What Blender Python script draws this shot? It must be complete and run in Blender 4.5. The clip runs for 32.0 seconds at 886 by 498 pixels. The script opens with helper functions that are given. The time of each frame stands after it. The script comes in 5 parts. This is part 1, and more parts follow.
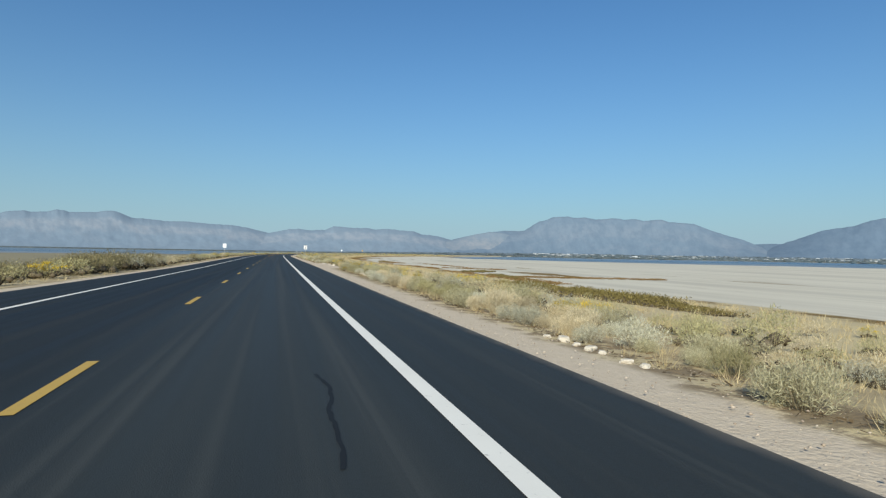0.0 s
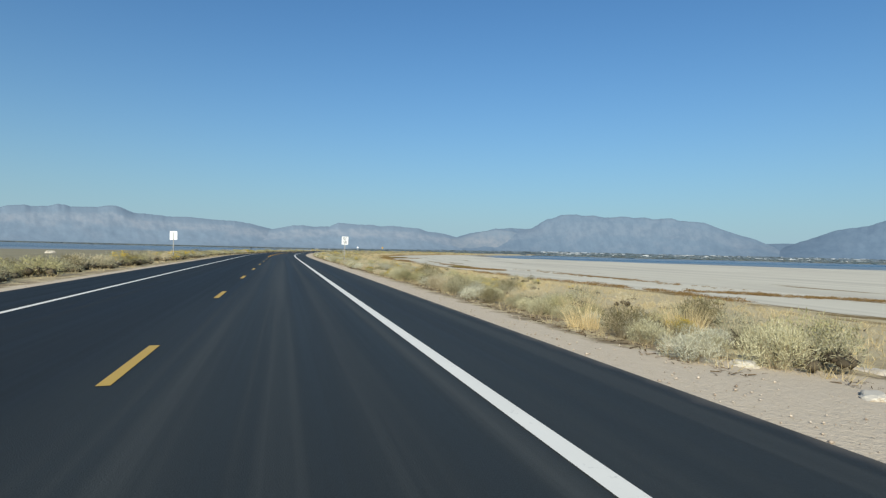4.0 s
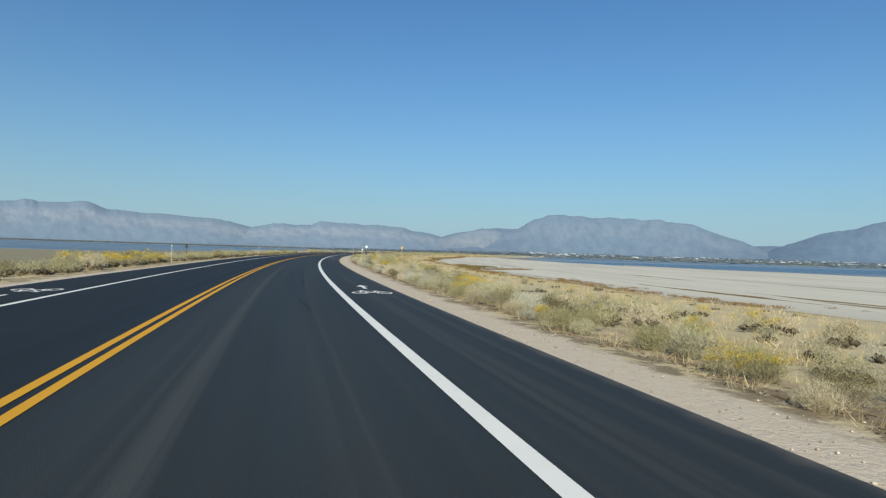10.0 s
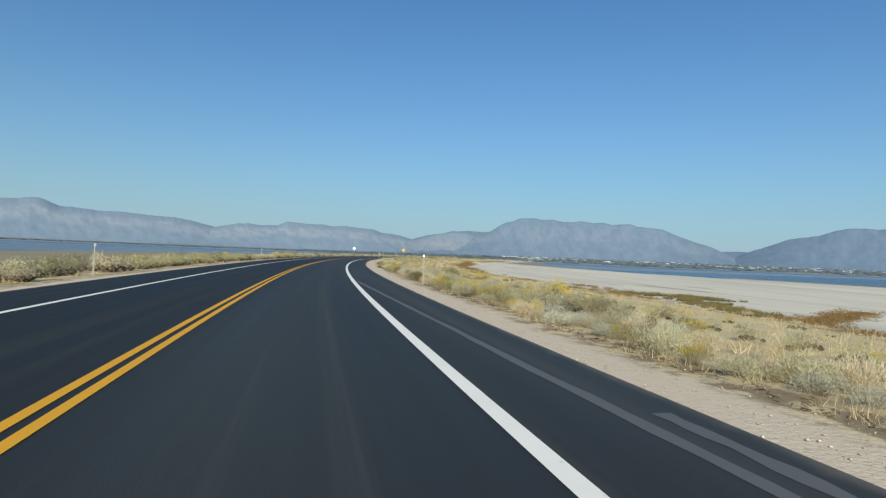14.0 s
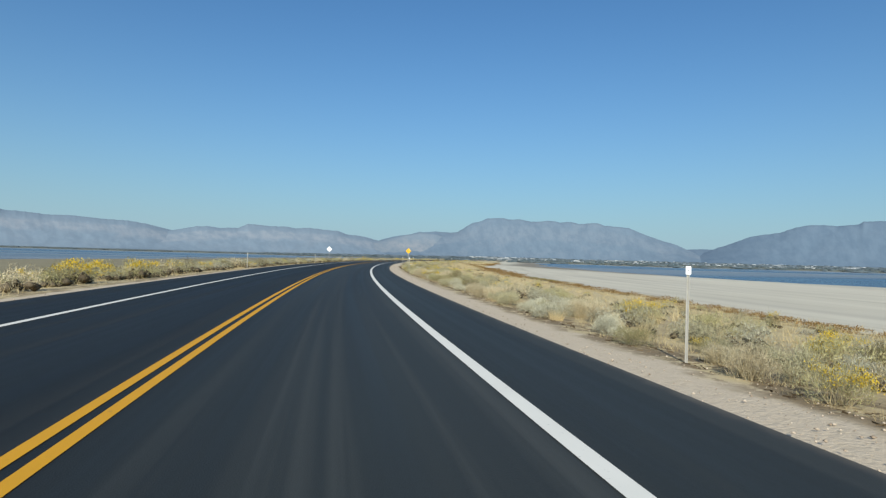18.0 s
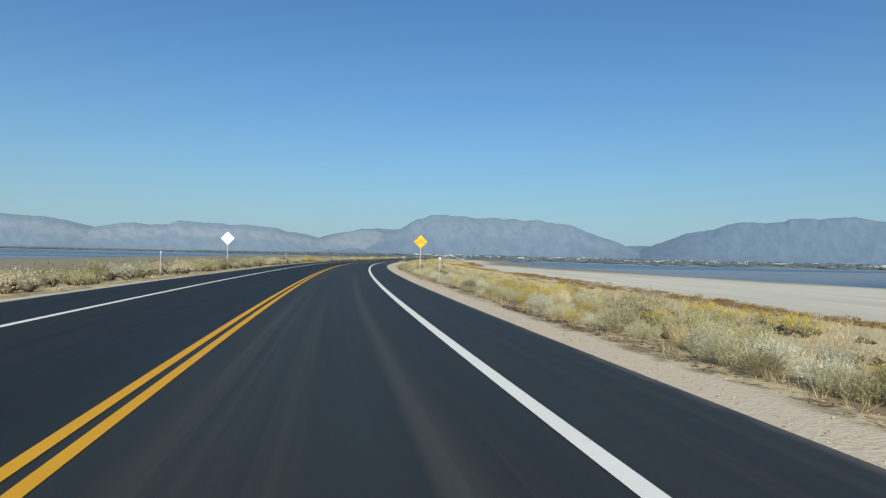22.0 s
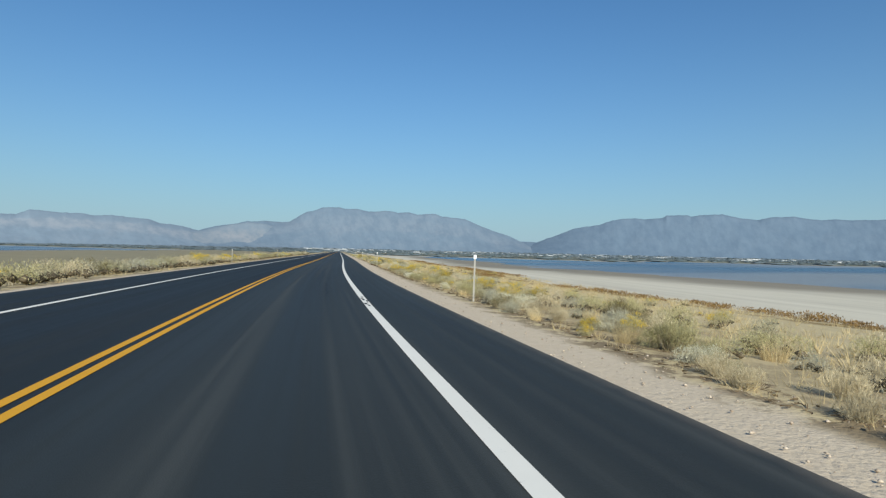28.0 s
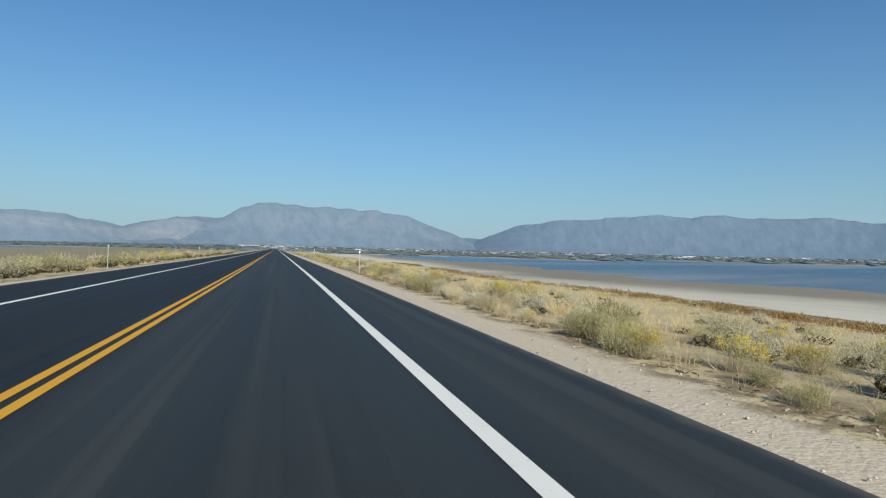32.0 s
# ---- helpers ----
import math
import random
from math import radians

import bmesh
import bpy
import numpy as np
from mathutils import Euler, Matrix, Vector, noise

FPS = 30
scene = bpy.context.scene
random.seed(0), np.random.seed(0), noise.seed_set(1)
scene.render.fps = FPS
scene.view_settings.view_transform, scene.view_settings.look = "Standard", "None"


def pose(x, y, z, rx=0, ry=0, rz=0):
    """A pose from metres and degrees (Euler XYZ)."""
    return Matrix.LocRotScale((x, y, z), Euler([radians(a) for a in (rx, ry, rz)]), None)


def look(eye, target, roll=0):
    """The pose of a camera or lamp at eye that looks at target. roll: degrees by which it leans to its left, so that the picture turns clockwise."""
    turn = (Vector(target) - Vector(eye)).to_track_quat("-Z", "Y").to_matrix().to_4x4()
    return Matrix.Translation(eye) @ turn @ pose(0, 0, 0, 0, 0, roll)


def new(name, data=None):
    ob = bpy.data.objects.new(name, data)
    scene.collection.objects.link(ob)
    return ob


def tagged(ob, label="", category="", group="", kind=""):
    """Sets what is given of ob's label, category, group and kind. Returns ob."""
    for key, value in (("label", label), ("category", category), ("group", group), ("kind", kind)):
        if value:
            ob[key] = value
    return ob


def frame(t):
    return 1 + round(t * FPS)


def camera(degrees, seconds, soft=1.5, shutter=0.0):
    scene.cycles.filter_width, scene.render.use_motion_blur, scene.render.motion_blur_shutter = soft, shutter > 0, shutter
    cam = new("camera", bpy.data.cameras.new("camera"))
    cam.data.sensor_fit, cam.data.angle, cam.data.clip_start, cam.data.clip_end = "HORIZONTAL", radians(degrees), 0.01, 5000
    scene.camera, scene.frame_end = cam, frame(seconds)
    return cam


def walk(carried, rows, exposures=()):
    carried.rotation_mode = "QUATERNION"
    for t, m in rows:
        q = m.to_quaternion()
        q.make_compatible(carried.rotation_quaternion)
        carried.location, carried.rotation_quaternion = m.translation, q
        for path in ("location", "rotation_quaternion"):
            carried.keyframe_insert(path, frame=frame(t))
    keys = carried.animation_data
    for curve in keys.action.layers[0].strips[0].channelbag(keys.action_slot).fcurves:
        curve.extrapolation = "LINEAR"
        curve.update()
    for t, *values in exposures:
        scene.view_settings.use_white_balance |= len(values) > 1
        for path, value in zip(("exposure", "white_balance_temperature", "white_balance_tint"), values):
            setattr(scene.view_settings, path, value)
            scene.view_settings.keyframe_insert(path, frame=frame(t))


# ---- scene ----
from collections import defaultdict

EYE = 1.45                       # height of the eye over the road


def aim(x, y, turn, tilt, lean):
    """A camera pose: place, degrees turned right of north, tilted up and leaning."""
    return Matrix.Translation((x, y, EYE)) @ pose(0, 0, 0, 90 + tilt, 0, -turn) @ pose(0, 0, 0, 0, 0, lean)


cam = camera(72.97, 32.0, soft=1.3)
# seconds, east, north, turn, tilt, lean
DRIVE = [
    (0, -0.01, 0.00, 15.11, 0.47, 1.04), (0.5, -0.15, 9.80, 15.02, 0.49, 1.08), (1, -0.31, 19.60, 15.02, 0.48, 1.06),
    (1.5, -0.43, 29.40, 14.86, 0.49, 1.15), (2, -0.55, 39.20, 14.76, 0.45, 1.13), (2.5, -0.66, 49.00, 14.72, 0.37, 1.23),
    (3, -0.79, 58.80, 14.74, 0.30, 1.23), (3.5, -0.94, 68.60, 14.69, 0.28, 1.37), (5.5, -1.21, 107.81, 15.43, -0.09, 1.36),
    (6, -1.21, 117.61, 15.57, -0.20, 1.28), (6.5, -1.26, 127.41, 15.60, -0.17, 1.23), (7, -1.32, 137.21, 15.74, -0.18, 1.23),
    (7.5, -1.36, 147.00, 15.89, -0.22, 1.27), (8, -1.40, 156.81, 15.95, -0.21, 1.33), (8.5, -1.37, 166.61, 16.21, -0.10, 1.51),
    (9, -1.27, 176.42, 16.36, 0.05, 1.67), (9.5, -1.06, 186.24, 16.48, 0.19, 1.77), (10, -0.86, 196.05, 16.60, 0.28, 1.85),
    (10.5, -0.67, 205.87, 16.73, 0.40, 1.96), (11, -0.44, 215.69, 16.92, 0.53, 2.14), (11.5, -0.04, 225.50, 17.45, 0.56, 2.15),
    (12, 0.54, 235.32, 18.05, 0.57, 2.27), (12.5, 1.37, 245.11, 18.43, 0.65, 2.38), (13, 2.32, 254.89, 18.81, 0.66, 2.37),
    (13.5, 3.44, 264.65, 19.25, 0.66, 2.36), (14, 4.66, 274.39, 19.64, 0.64, 2.39), (14.5, 5.99, 284.12, 20.01, 0.72, 2.19),
    (16.5, 12.11, 322.93, 21.37, 0.88, 1.85), (17, 13.78, 332.60, 21.84, 0.86, 1.80), (17.5, 15.60, 342.26, 22.36, 0.86, 1.71),
    (18, 17.56, 351.87, 22.95, 0.86, 1.63), (18.5, 19.64, 361.47, 23.74, 0.91, 1.55), (19, 21.97, 371.01, 24.43, 0.93, 1.58),
    (19.5, 24.34, 380.55, 25.18, 0.84, 1.59), (20, 26.87, 390.03, 25.82, 0.81, 1.54), (20.5, 29.42, 399.52, 26.52, 0.80, 1.60),
    (21, 32.09, 408.97, 27.20, 0.80, 1.58), (21.5, 34.84, 418.40, 27.94, 0.76, 1.51), (22, 37.78, 427.79, 28.54, 0.75, 1.39),
    (22.5, 40.78, 437.14, 29.35, 0.71, 1.37), (23, 43.93, 446.44, 30.21, 0.63, 1.45), (23.5, 47.17, 455.72, 31.03, 0.60, 1.45),
    (24, 50.57, 464.94, 31.88, 0.58, 1.45), (24.5, 54.10, 474.10, 32.89, 0.46, 1.53), (25, 57.70, 483.23, 33.89, 0.37, 1.57),
    (25.5, 61.48, 492.29, 34.94, 0.42, 1.53), (26, 65.40, 501.30, 35.71, 0.46, 1.42), (26.5, 69.43, 510.26, 36.59, 0.45, 1.35),
    (28.5, 86.21, 545.77, 39.66, 0.42, 1.37), (29, 90.61, 554.55, 40.44, 0.38, 1.37), (29.5, 95.13, 563.26, 41.25, 0.34, 1.50),
    (30, 99.74, 571.93, 42.03, 0.32, 1.56), (30.5, 104.53, 580.50, 42.68, 0.32, 1.60), (31, 109.38, 589.03, 43.50, 0.31, 1.52),
    (31.5, 114.27, 597.52, 44.02, 0.31, 1.38), (32, 119.11, 606.04, 44.65, 0.32, 1.37),
]
walk(cam, [(t, aim(*place)) for t, *place in DRIVE], exposures=[(0, 0.16, 6500, 4.0), (32, 0.16, 6500, 4.0)])

# the right edge line: metres along it and its heading in degrees
LINE_START = (1.552, 0.017)
LINE_S = [-70.6, 0.0, 53.0, 114.8, 167.8, 211.9, 264.9, 326.7, 388.5, 450.3, 503.3, 556.3, 609.3, 671.1, 794.7]
LINE_H = [-0.97, -0.61, -0.34, -0.23, -0.27, 2.24, 6.23, 10.49, 14.72, 19.05, 22.25, 27.15, 29.68, 29.12, 29.09]
# cross slope of the road along the line
CANT_S = [-80, 20, 60, 120, 180, 240, 300, 360, 420, 480, 540, 600, 660, 760]
CANT = [-0.007, -0.0094, -0.0242, -0.0097, -0.0042, -0.0157, -0.0086, 0.0003, 0.0057, 0.0012, 0.0008, -0.0008, 0.0056, 0.0046]
LANE_W = 7.78                     # from the right edge line to the left edge line
YELLOW_S, YELLOW_L = [190, 282, 359, 457, 517, 615], [4.0, 3.90, 3.93, 3.89, 4.03, 3.98]   # and to the yellow lines, along the road
EDGE_R, EDGE_L = 2.0, -10.3       # edges of the asphalt

# ---- light ----
SUN_BEARING, SUN_HEIGHT = 208.5, 29.0
world = bpy.data.worlds.new("sky")
scene.world = world
world.use_nodes = True
wn = world.node_tree.nodes
sky = wn.new("ShaderNodeTexSky")
sky.sky_type = "NISHITA"
sky.sun_disc = False
sky.sun_elevation = radians(SUN_HEIGHT)
sky.sun_rotation = radians(SUN_BEARING)
sky.air_density, sky.dust_density, sky.ozone_density = 1.5, 1.4, 8.0
sky.altitude = 1300
wn["Background"].inputs["Strength"].default_value = 0.095
tint = wn.new("ShaderNodeMix")
tint.data_type, tint.blend_type = "RGBA", "MULTIPLY"
tint.inputs["Factor"].default_value = 1.0
tint.inputs["B"].default_value = (0.665, 0.885, 1.015, 1)
world.node_tree.links.new(sky.outputs["Color"], tint.inputs["A"])
# pale dry haze towards the horizon
where = wn.new("ShaderNodeTexCoord")
split = wn.new("ShaderNodeSeparateXYZ")
world.node_tree.links.new(where.outputs["Generated"], split.inputs[0])
fall = wn.new("ShaderNodeMath")
fall.operation = "MULTIPLY"
fall.inputs[1].default_value = -7.0
world.node_tree.links.new(split.outputs["Z"], fall.inputs[0])
veil = wn.new("ShaderNodeMath")
veil.operation = "POWER"
veil.inputs[0].default_value = math.e
world.node_tree.links.new(fall.outputs[0], veil.inputs[1])
share = wn.new("ShaderNodeMath")
share.operation, share.use_clamp = "MULTIPLY", True
share.inputs[1].default_value = 1.0
world.node_tree.links.new(veil.outputs[0], share.inputs[0])
hazy = wn.new("ShaderNodeMix")
hazy.data_type = "RGBA"
hazy.inputs["B"].default_value = (3.45, 4.86, 5.92, 1)
world.node_tree.links.new(share.outputs[0], hazy.inputs["Factor"])
world.node_tree.links.new(tint.outputs["Result"], hazy.inputs["A"])
world.node_tree.links.new(hazy.outputs["Result"], wn["Background"].inputs["Color"])
sun = new("sun", bpy.data.lights.new("sun", "SUN"))
sun.data.energy, sun.data.angle, sun.data.color = 5.0, radians(0.53), (1.0, 0.94, 0.84)
b, e = radians(SUN_BEARING), radians(SUN_HEIGHT)
sun.matrix_world = look((0, 0, 0), (-math.sin(b) * math.cos(e), -math.cos(b) * math.cos(e), -math.sin(e)))


# ---- materials ----
class Nodes:
    """A material under way: short calls for the nodes that are used most."""

    def __init__(self, name, rough=0.8, metal=0.0, spec=0.3):
        self.mat = bpy.data.materials.new(name)
        self.mat.use_nodes = True
        self.t = self.mat.node_tree
        self.bsdf = self.t.nodes["Principled BSDF"]
        self.bsdf.inputs["Roughness"].default_value = rough
        self.bsdf.inputs["Metallic"].default_value = metal
        self.bsdf.inputs["Specular IOR Level"].default_value = spec

    def link(self, a, b):
        self.t.links.new(a, b)

    def put(self, socket, value):
        if isinstance(value, bpy.types.NodeSocket):
            self.link(value, socket)
        elif isinstance(value, (tuple, list)) and len(value) == 3 and len(socket.default_value) == 4:
            socket.default_value = (*value, 1)
        else:
            socket.default_value = value

    def place(self, scale=(1, 1, 1)):
        g = self.t.nodes.new("ShaderNodeNewGeometry")
        m = self.t.nodes.new("ShaderNodeMapping")
        m.inputs["Scale"].default_value = scale
        self.link(g.outputs["Position"], m.inputs["Vector"])
        return m.outputs["Vector"]

    def own(self, scale=(1, 1, 1)):
        g = self.t.nodes.new("ShaderNodeTexCoord")
        m = self.t.nodes.new("ShaderNodeMapping")
        m.inputs["Scale"].default_value = scale
        self.link(g.outputs["Object"], m.inputs["Vector"])
        return m.outputs["Vector"]

    def attr(self, name):
        a = self.t.nodes.new("ShaderNodeAttribute")
        a.attribute_name = name
        return a.outputs["Fac"]

    def vec(self, x, y, z=0.0):
        c = self.t.nodes.new("ShaderNodeCombineXYZ")
        for s, v in zip(c.inputs, (x, y, z)):
            self.put(s, v)
        return c.outputs[0]

    def noise(self, vector, scale, detail=4, rough=0.55, color=False):
        n = self.t.nodes.new("ShaderNodeTexNoise")
        n.inputs["Scale"].default_value, n.inputs["Detail"].default_value, n.inputs["Roughness"].default_value = scale, detail, rough
        self.link(vector, n.inputs["Vector"])
        return n.outputs["Color" if color else "Fac"]

    def voronoi(self, vector, scale, feature="F1", out="Distance"):
        n = self.t.nodes.new("ShaderNodeTexVoronoi")
        n.feature = feature
        n.inputs["Scale"].default_value = scale
        self.link(vector, n.inputs["Vector"])
        return n.outputs[out]

    def math(self, op, a, b=0.0, c=0.0):
        n = self.t.nodes.new("ShaderNodeMath")
        n.operation = op
        for s, v in zip(n.inputs, (a, b, c)):
            self.put(s, v)
        return n.outputs[0]

    def step(self, value, lo, hi, to0=0.0, to1=1.0):
        n = self.t.nodes.new("ShaderNodeMapRange")
        n.interpolation_type = "SMOOTHSTEP"
        for s, v in zip(n.inputs, (value, lo, hi, to0, to1)):
            self.put(s, v)
        return n.outputs[0]

    def mix(self, fac, a, b):
        n = self.t.nodes.new("ShaderNodeMix")
        n.data_type = "RGBA"
        self.put(n.inputs["Factor"], fac)
        self.put(n.inputs["A"], a)
        self.put(n.inputs["B"], b)
        return n.outputs["Result"]

    def scale(self, color, fac):
        n = self.t.nodes.new("ShaderNodeVectorMath")
        n.operation = "SCALE"
        self.put(n.inputs[0], color)
        self.put(n.inputs["Scale"], fac)
        return n.outputs[0]

    def random(self):
        return self.t.nodes.new("ShaderNodeObjectInfo").outputs["Random"]

    def island(self):
        return self.t.nodes.new("ShaderNodeNewGeometry").outputs["Random Per Island"]

    def bump(self, height, strength=0.5, distance=0.02):
        n = self.t.nodes.new("ShaderNodeBump")
        n.inputs["Strength"].default_value, n.inputs["Distance"].default_value = strength, distance
        self.link(height, n.inputs["Height"])
        self.link(n.outputs[0], self.bsdf.inputs["Normal"])

    def done(self, color, rough=None):
        self.put(self.bsdf.inputs["Base Color"], color)
        if rough is not None:
            self.put(self.bsdf.inputs["Roughness"], rough)
        return self.mat


def mat_asphalt():
    n = Nodes("asphalt", 0.75, spec=0.28)
    lat, run, p = n.attr("lat"), n.attr("run"), n.place()
    fine = n.noise(p, 60, 3, 0.7)
    grit = n.voronoi(p, 90)
    big = n.noise(n.vec(n.math("MULTIPLY", lat, 0.5), n.math("MULTIPLY", run, 0.02)), 1.0, 4)
    streak = n.noise(n.vec(n.math("MULTIPLY", lat, 2.2), n.math("MULTIPLY", run, 0.012), 4.0), 1.0, 5, 0.6)
    col = n.mix(fine, (0.0108, 0.0126, 0.0118), (0.0262, 0.0290, 0.0272))
    col = n.scale(col, n.step(big, 0.3, 0.7, 0.85, 1.2))
    col = n.mix(n.step(streak, 0.46, 0.76, 0.0, 0.45), col, (0.062, 0.066, 0.063))
    col = n.mix(n.step(grit, 0.0, 0.18, 0.35, 0.0), col, (0.14, 0.13, 0.12))
    col = n.scale(col, n.step(n.math("ADD", lat, n.math("MULTIPLY", big, 0.8)), -4.2, -2.6, 0.54, 1.27))
    # dust swept on to the outer edges
    rim = n.math("ADD", n.math("ABSOLUTE", n.math("ADD", lat, 4.15)), n.math("MULTIPLY", n.noise(p, 1.4), 0.35))
    col = n.mix(n.step(rim, 6.12, 6.40, 0.0, 0.45), col, (0.20, 0.165, 0.13))
    n.bump(n.math("ADD", fine, n.math("MULTIPLY", grit, -0.6)), 0.5, 0.006)
    return n.done(col, n.step(streak, 0.3, 0.8, 0.62, 0.80))


def mat_paint(name, color, worn):
    n = Nodes(name, 0.7, spec=0.18)
    p = n.place()
    wear = n.noise(p, 9, 6, 0.7)
    col = n.mix(n.noise(p, 1.2), color, tuple(c * 0.85 for c in color))
    col = n.mix(n.step(wear, 0.60, 0.74, 0.0, worn), col, (0.10, 0.10, 0.10))
    n.bump(n.noise(p, 70, 2), 0.3, 0.004)
    return n.done(col)


def mat_ground():
    n = Nodes("earth_and_salt", 0.92, spec=0.15)
    lat, run, shore, p = n.attr("lat"), n.attr("run"), n.attr("shore"), n.place()
    side = n.math("GREATER_THAN", lat, -4.0)
    off = n.math("MAXIMUM", n.math("SUBTRACT", lat, EDGE_R), n.math("SUBTRACT", EDGE_L, lat))
    flow = n.vec(n.math("MULTIPLY", lat, 0.10), n.math("MULTIPLY", run, 0.02))
    wide = n.noise(p, 0.05, 5, 0.6)
    mid = n.noise(p, 0.35, 5, 0.6)
    fine = n.noise(p, 6.0, 5, 0.7)
    pebble = n.voronoi(p, 16)
    stone = n.voronoi(p, 16, out="Color")
    grit = n.noise(p, 40, 3, 0.7)
    gravel = n.mix(fine, (0.475, 0.388, 0.28), (0.62, 0.523, 0.395))
    gravel = n.mix(n.step(pebble, 0.1, 0.35, 0.55, 0.0), gravel, n.mix(stone, (0.32, 0.25, 0.195), (0.68, 0.58, 0.48)))
    soil = n.mix(fine, (0.40, 0.32, 0.185), (0.56, 0.46, 0.285))
    soil = n.mix(n.step(mid, 0.40, 0.62), soil, (0.54, 0.44, 0.25))
    # brown weeds where the bank meets the flat
    weed = n.mix(n.noise(p, 1.5, 5), (0.12, 0.08, 0.03), (0.27, 0.18, 0.065))
    salt = n.mix(n.noise(flow, 1.4, 6, 0.65), (0.505, 0.46, 0.36), (0.66, 0.61, 0.495))
    salt = n.mix(n.step(n.noise(flow, 3.0, 5, 0.7), 0.56, 0.74, 0.0, 0.4), salt, (0.40, 0.355, 0.285))
    lines = n.noise(n.vec(n.math("MULTIPLY", lat, 0.35), n.math("MULTIPLY", run, 0.012), 3.0), 1.0, 6, 0.7)
    salt = n.mix(n.step(lines, 0.48, 0.70, 0.0, 0.42), salt, (0.34, 0.30, 0.23))
    salt = n.mix(n.step(lines, 0.30, 0.45, 0.75, 0.0), salt, (0.66, 0.612, 0.51))
    wash = n.noise(n.vec(n.math("MULTIPLY", lat, 0.09), n.math("MULTIPLY", run, 0.006), 6.0), 1.0, 5, 0.6)
    salt = n.mix(n.step(wash, 0.46, 0.66, 0.0, 0.45), salt, (0.36, 0.325, 0.265))
    mud = n.mix(n.noise(flow, 2.2, 5), (0.20, 0.175, 0.11), (0.31, 0.27, 0.175))
    flat = n.mix(side, mud, salt)
    wet = n.step(n.math("ADD", shore, n.math("MULTIPLY", n.math("SUBTRACT", wide, 0.5), 18.0)), 0.0, 17.0, 1.0, 0.0)
    flat = n.mix(wet, flat, n.mix(lines, (0.19, 0.163, 0.118), (0.31, 0.272, 0.205)))
    bank = n.attr("bank")
    wob = n.math("ADD", bank, n.math("MULTIPLY", n.math("SUBTRACT", n.noise(flow, 1.0, 5, 0.6), 0.5), 14.0))
    islet = n.step(n.noise(n.vec(n.math("MULTIPLY", lat, 0.16), n.math("MULTIPLY", run, 0.018), 9.0), 1.0, 5, 0.6), 0.60, 0.64)
    islet = n.math("MULTIPLY", islet, n.math("MULTIPLY", n.step(bank, 20.0, 55.0, 1.0, 0.0), n.math("MULTIPLY", side, n.step(run, 330.0, 370.0, 1.0, 0.0))))
    land = n.step(wob, -0.6, 0.6, 1.0, 0.0)
    fringe = n.math("MULTIPLY", n.step(wob, -6.5, -3.0), n.step(mid, 0.44, 0.60))
    cover = n.mix(fringe, soil, weed)
    col = n.mix(n.math("MAXIMUM", land, islet), flat, n.mix(n.math("GREATER_THAN", islet, land), cover, weed))
    edge = n.math("ADD", off, n.math("MULTIPLY", n.math("SUBTRACT", n.noise(p, 0.9, 4), 0.5), 1.1))
    pull = n.math("MULTIPLY", n.step(run, 56.0, 64.0), n.step(run, 78.0, 86.0, 1.0, 0.0))
    edge = n.math("MULTIPLY_ADD", n.math("MULTIPLY", n.math("MULTIPLY_ADD", n.math("MULTIPLY", n.step(run, 78.5, 81.0), n.step(run, 85.0, 88.0, 1.0, 0.0)), 1.8, pull), side), -1.9, edge)
    col = n.mix(n.step(edge, 1.2, 1.9), gravel, col)
    # dead leaves and twigs under the belt of shrubs, toned dark for shaded gaps too
    under = n.math("MULTIPLY", n.step(edge, 1.9, 2.6), n.step(edge, 6.0, 10.0, 1.0, 0.0))
    under = n.math("MULTIPLY", under, n.step(n.noise(p, 0.8, 6, 0.7), 0.42, 0.62, 0.1, 0.6))
    col = n.mix(n.math("MULTIPLY", under, side), col, n.mix(fine, (0.15, 0.115, 0.07), (0.32, 0.25, 0.155)))
    litter = n.math("MULTIPLY", n.step(n.noise(p, 1.3, 6, 0.7), 0.44, 0.54), n.math("MULTIPLY", n.step(edge, 1.1, 1.7), n.step(edge, 2.6, 3.4, 1.0, 0.0)))
    col = n.mix(n.math("MULTIPLY", litter, 0.85), col, n.mix(fine, (0.12, 0.085, 0.05), (0.25, 0.19, 0.12)))
    n.bump(n.math("ADD", n.math("ADD", fine, n.math("MULTIPLY", grit, 0.4)), n.math("MULTIPLY", pebble, -0.5)), 0.6, 0.03)
    return n.done(col, n.math("MULTIPLY_ADD", wet, -0.25, 0.93))


def mat_water():
    n = Nodes("lake_water", 0.25, spec=0.3)
    p = n.place((1, 1, 1))
    n.bump(n.math("ADD", n.noise(p, 0.6, 3), n.math("MULTIPLY", n.noise(p, 2.2, 3), 0.5)), 0.8, 0.4)
    band = n.noise(n.place((0.0014, 0.011, 1)), 1.0, 5, 0.6)
    return n.done(n.mix(n.step(band, 0.42, 0.60), (0.042, 0.076, 0.115), (0.23, 0.245, 0.245)), n.step(band, 0.3, 0.7, 0.22, 0.42))


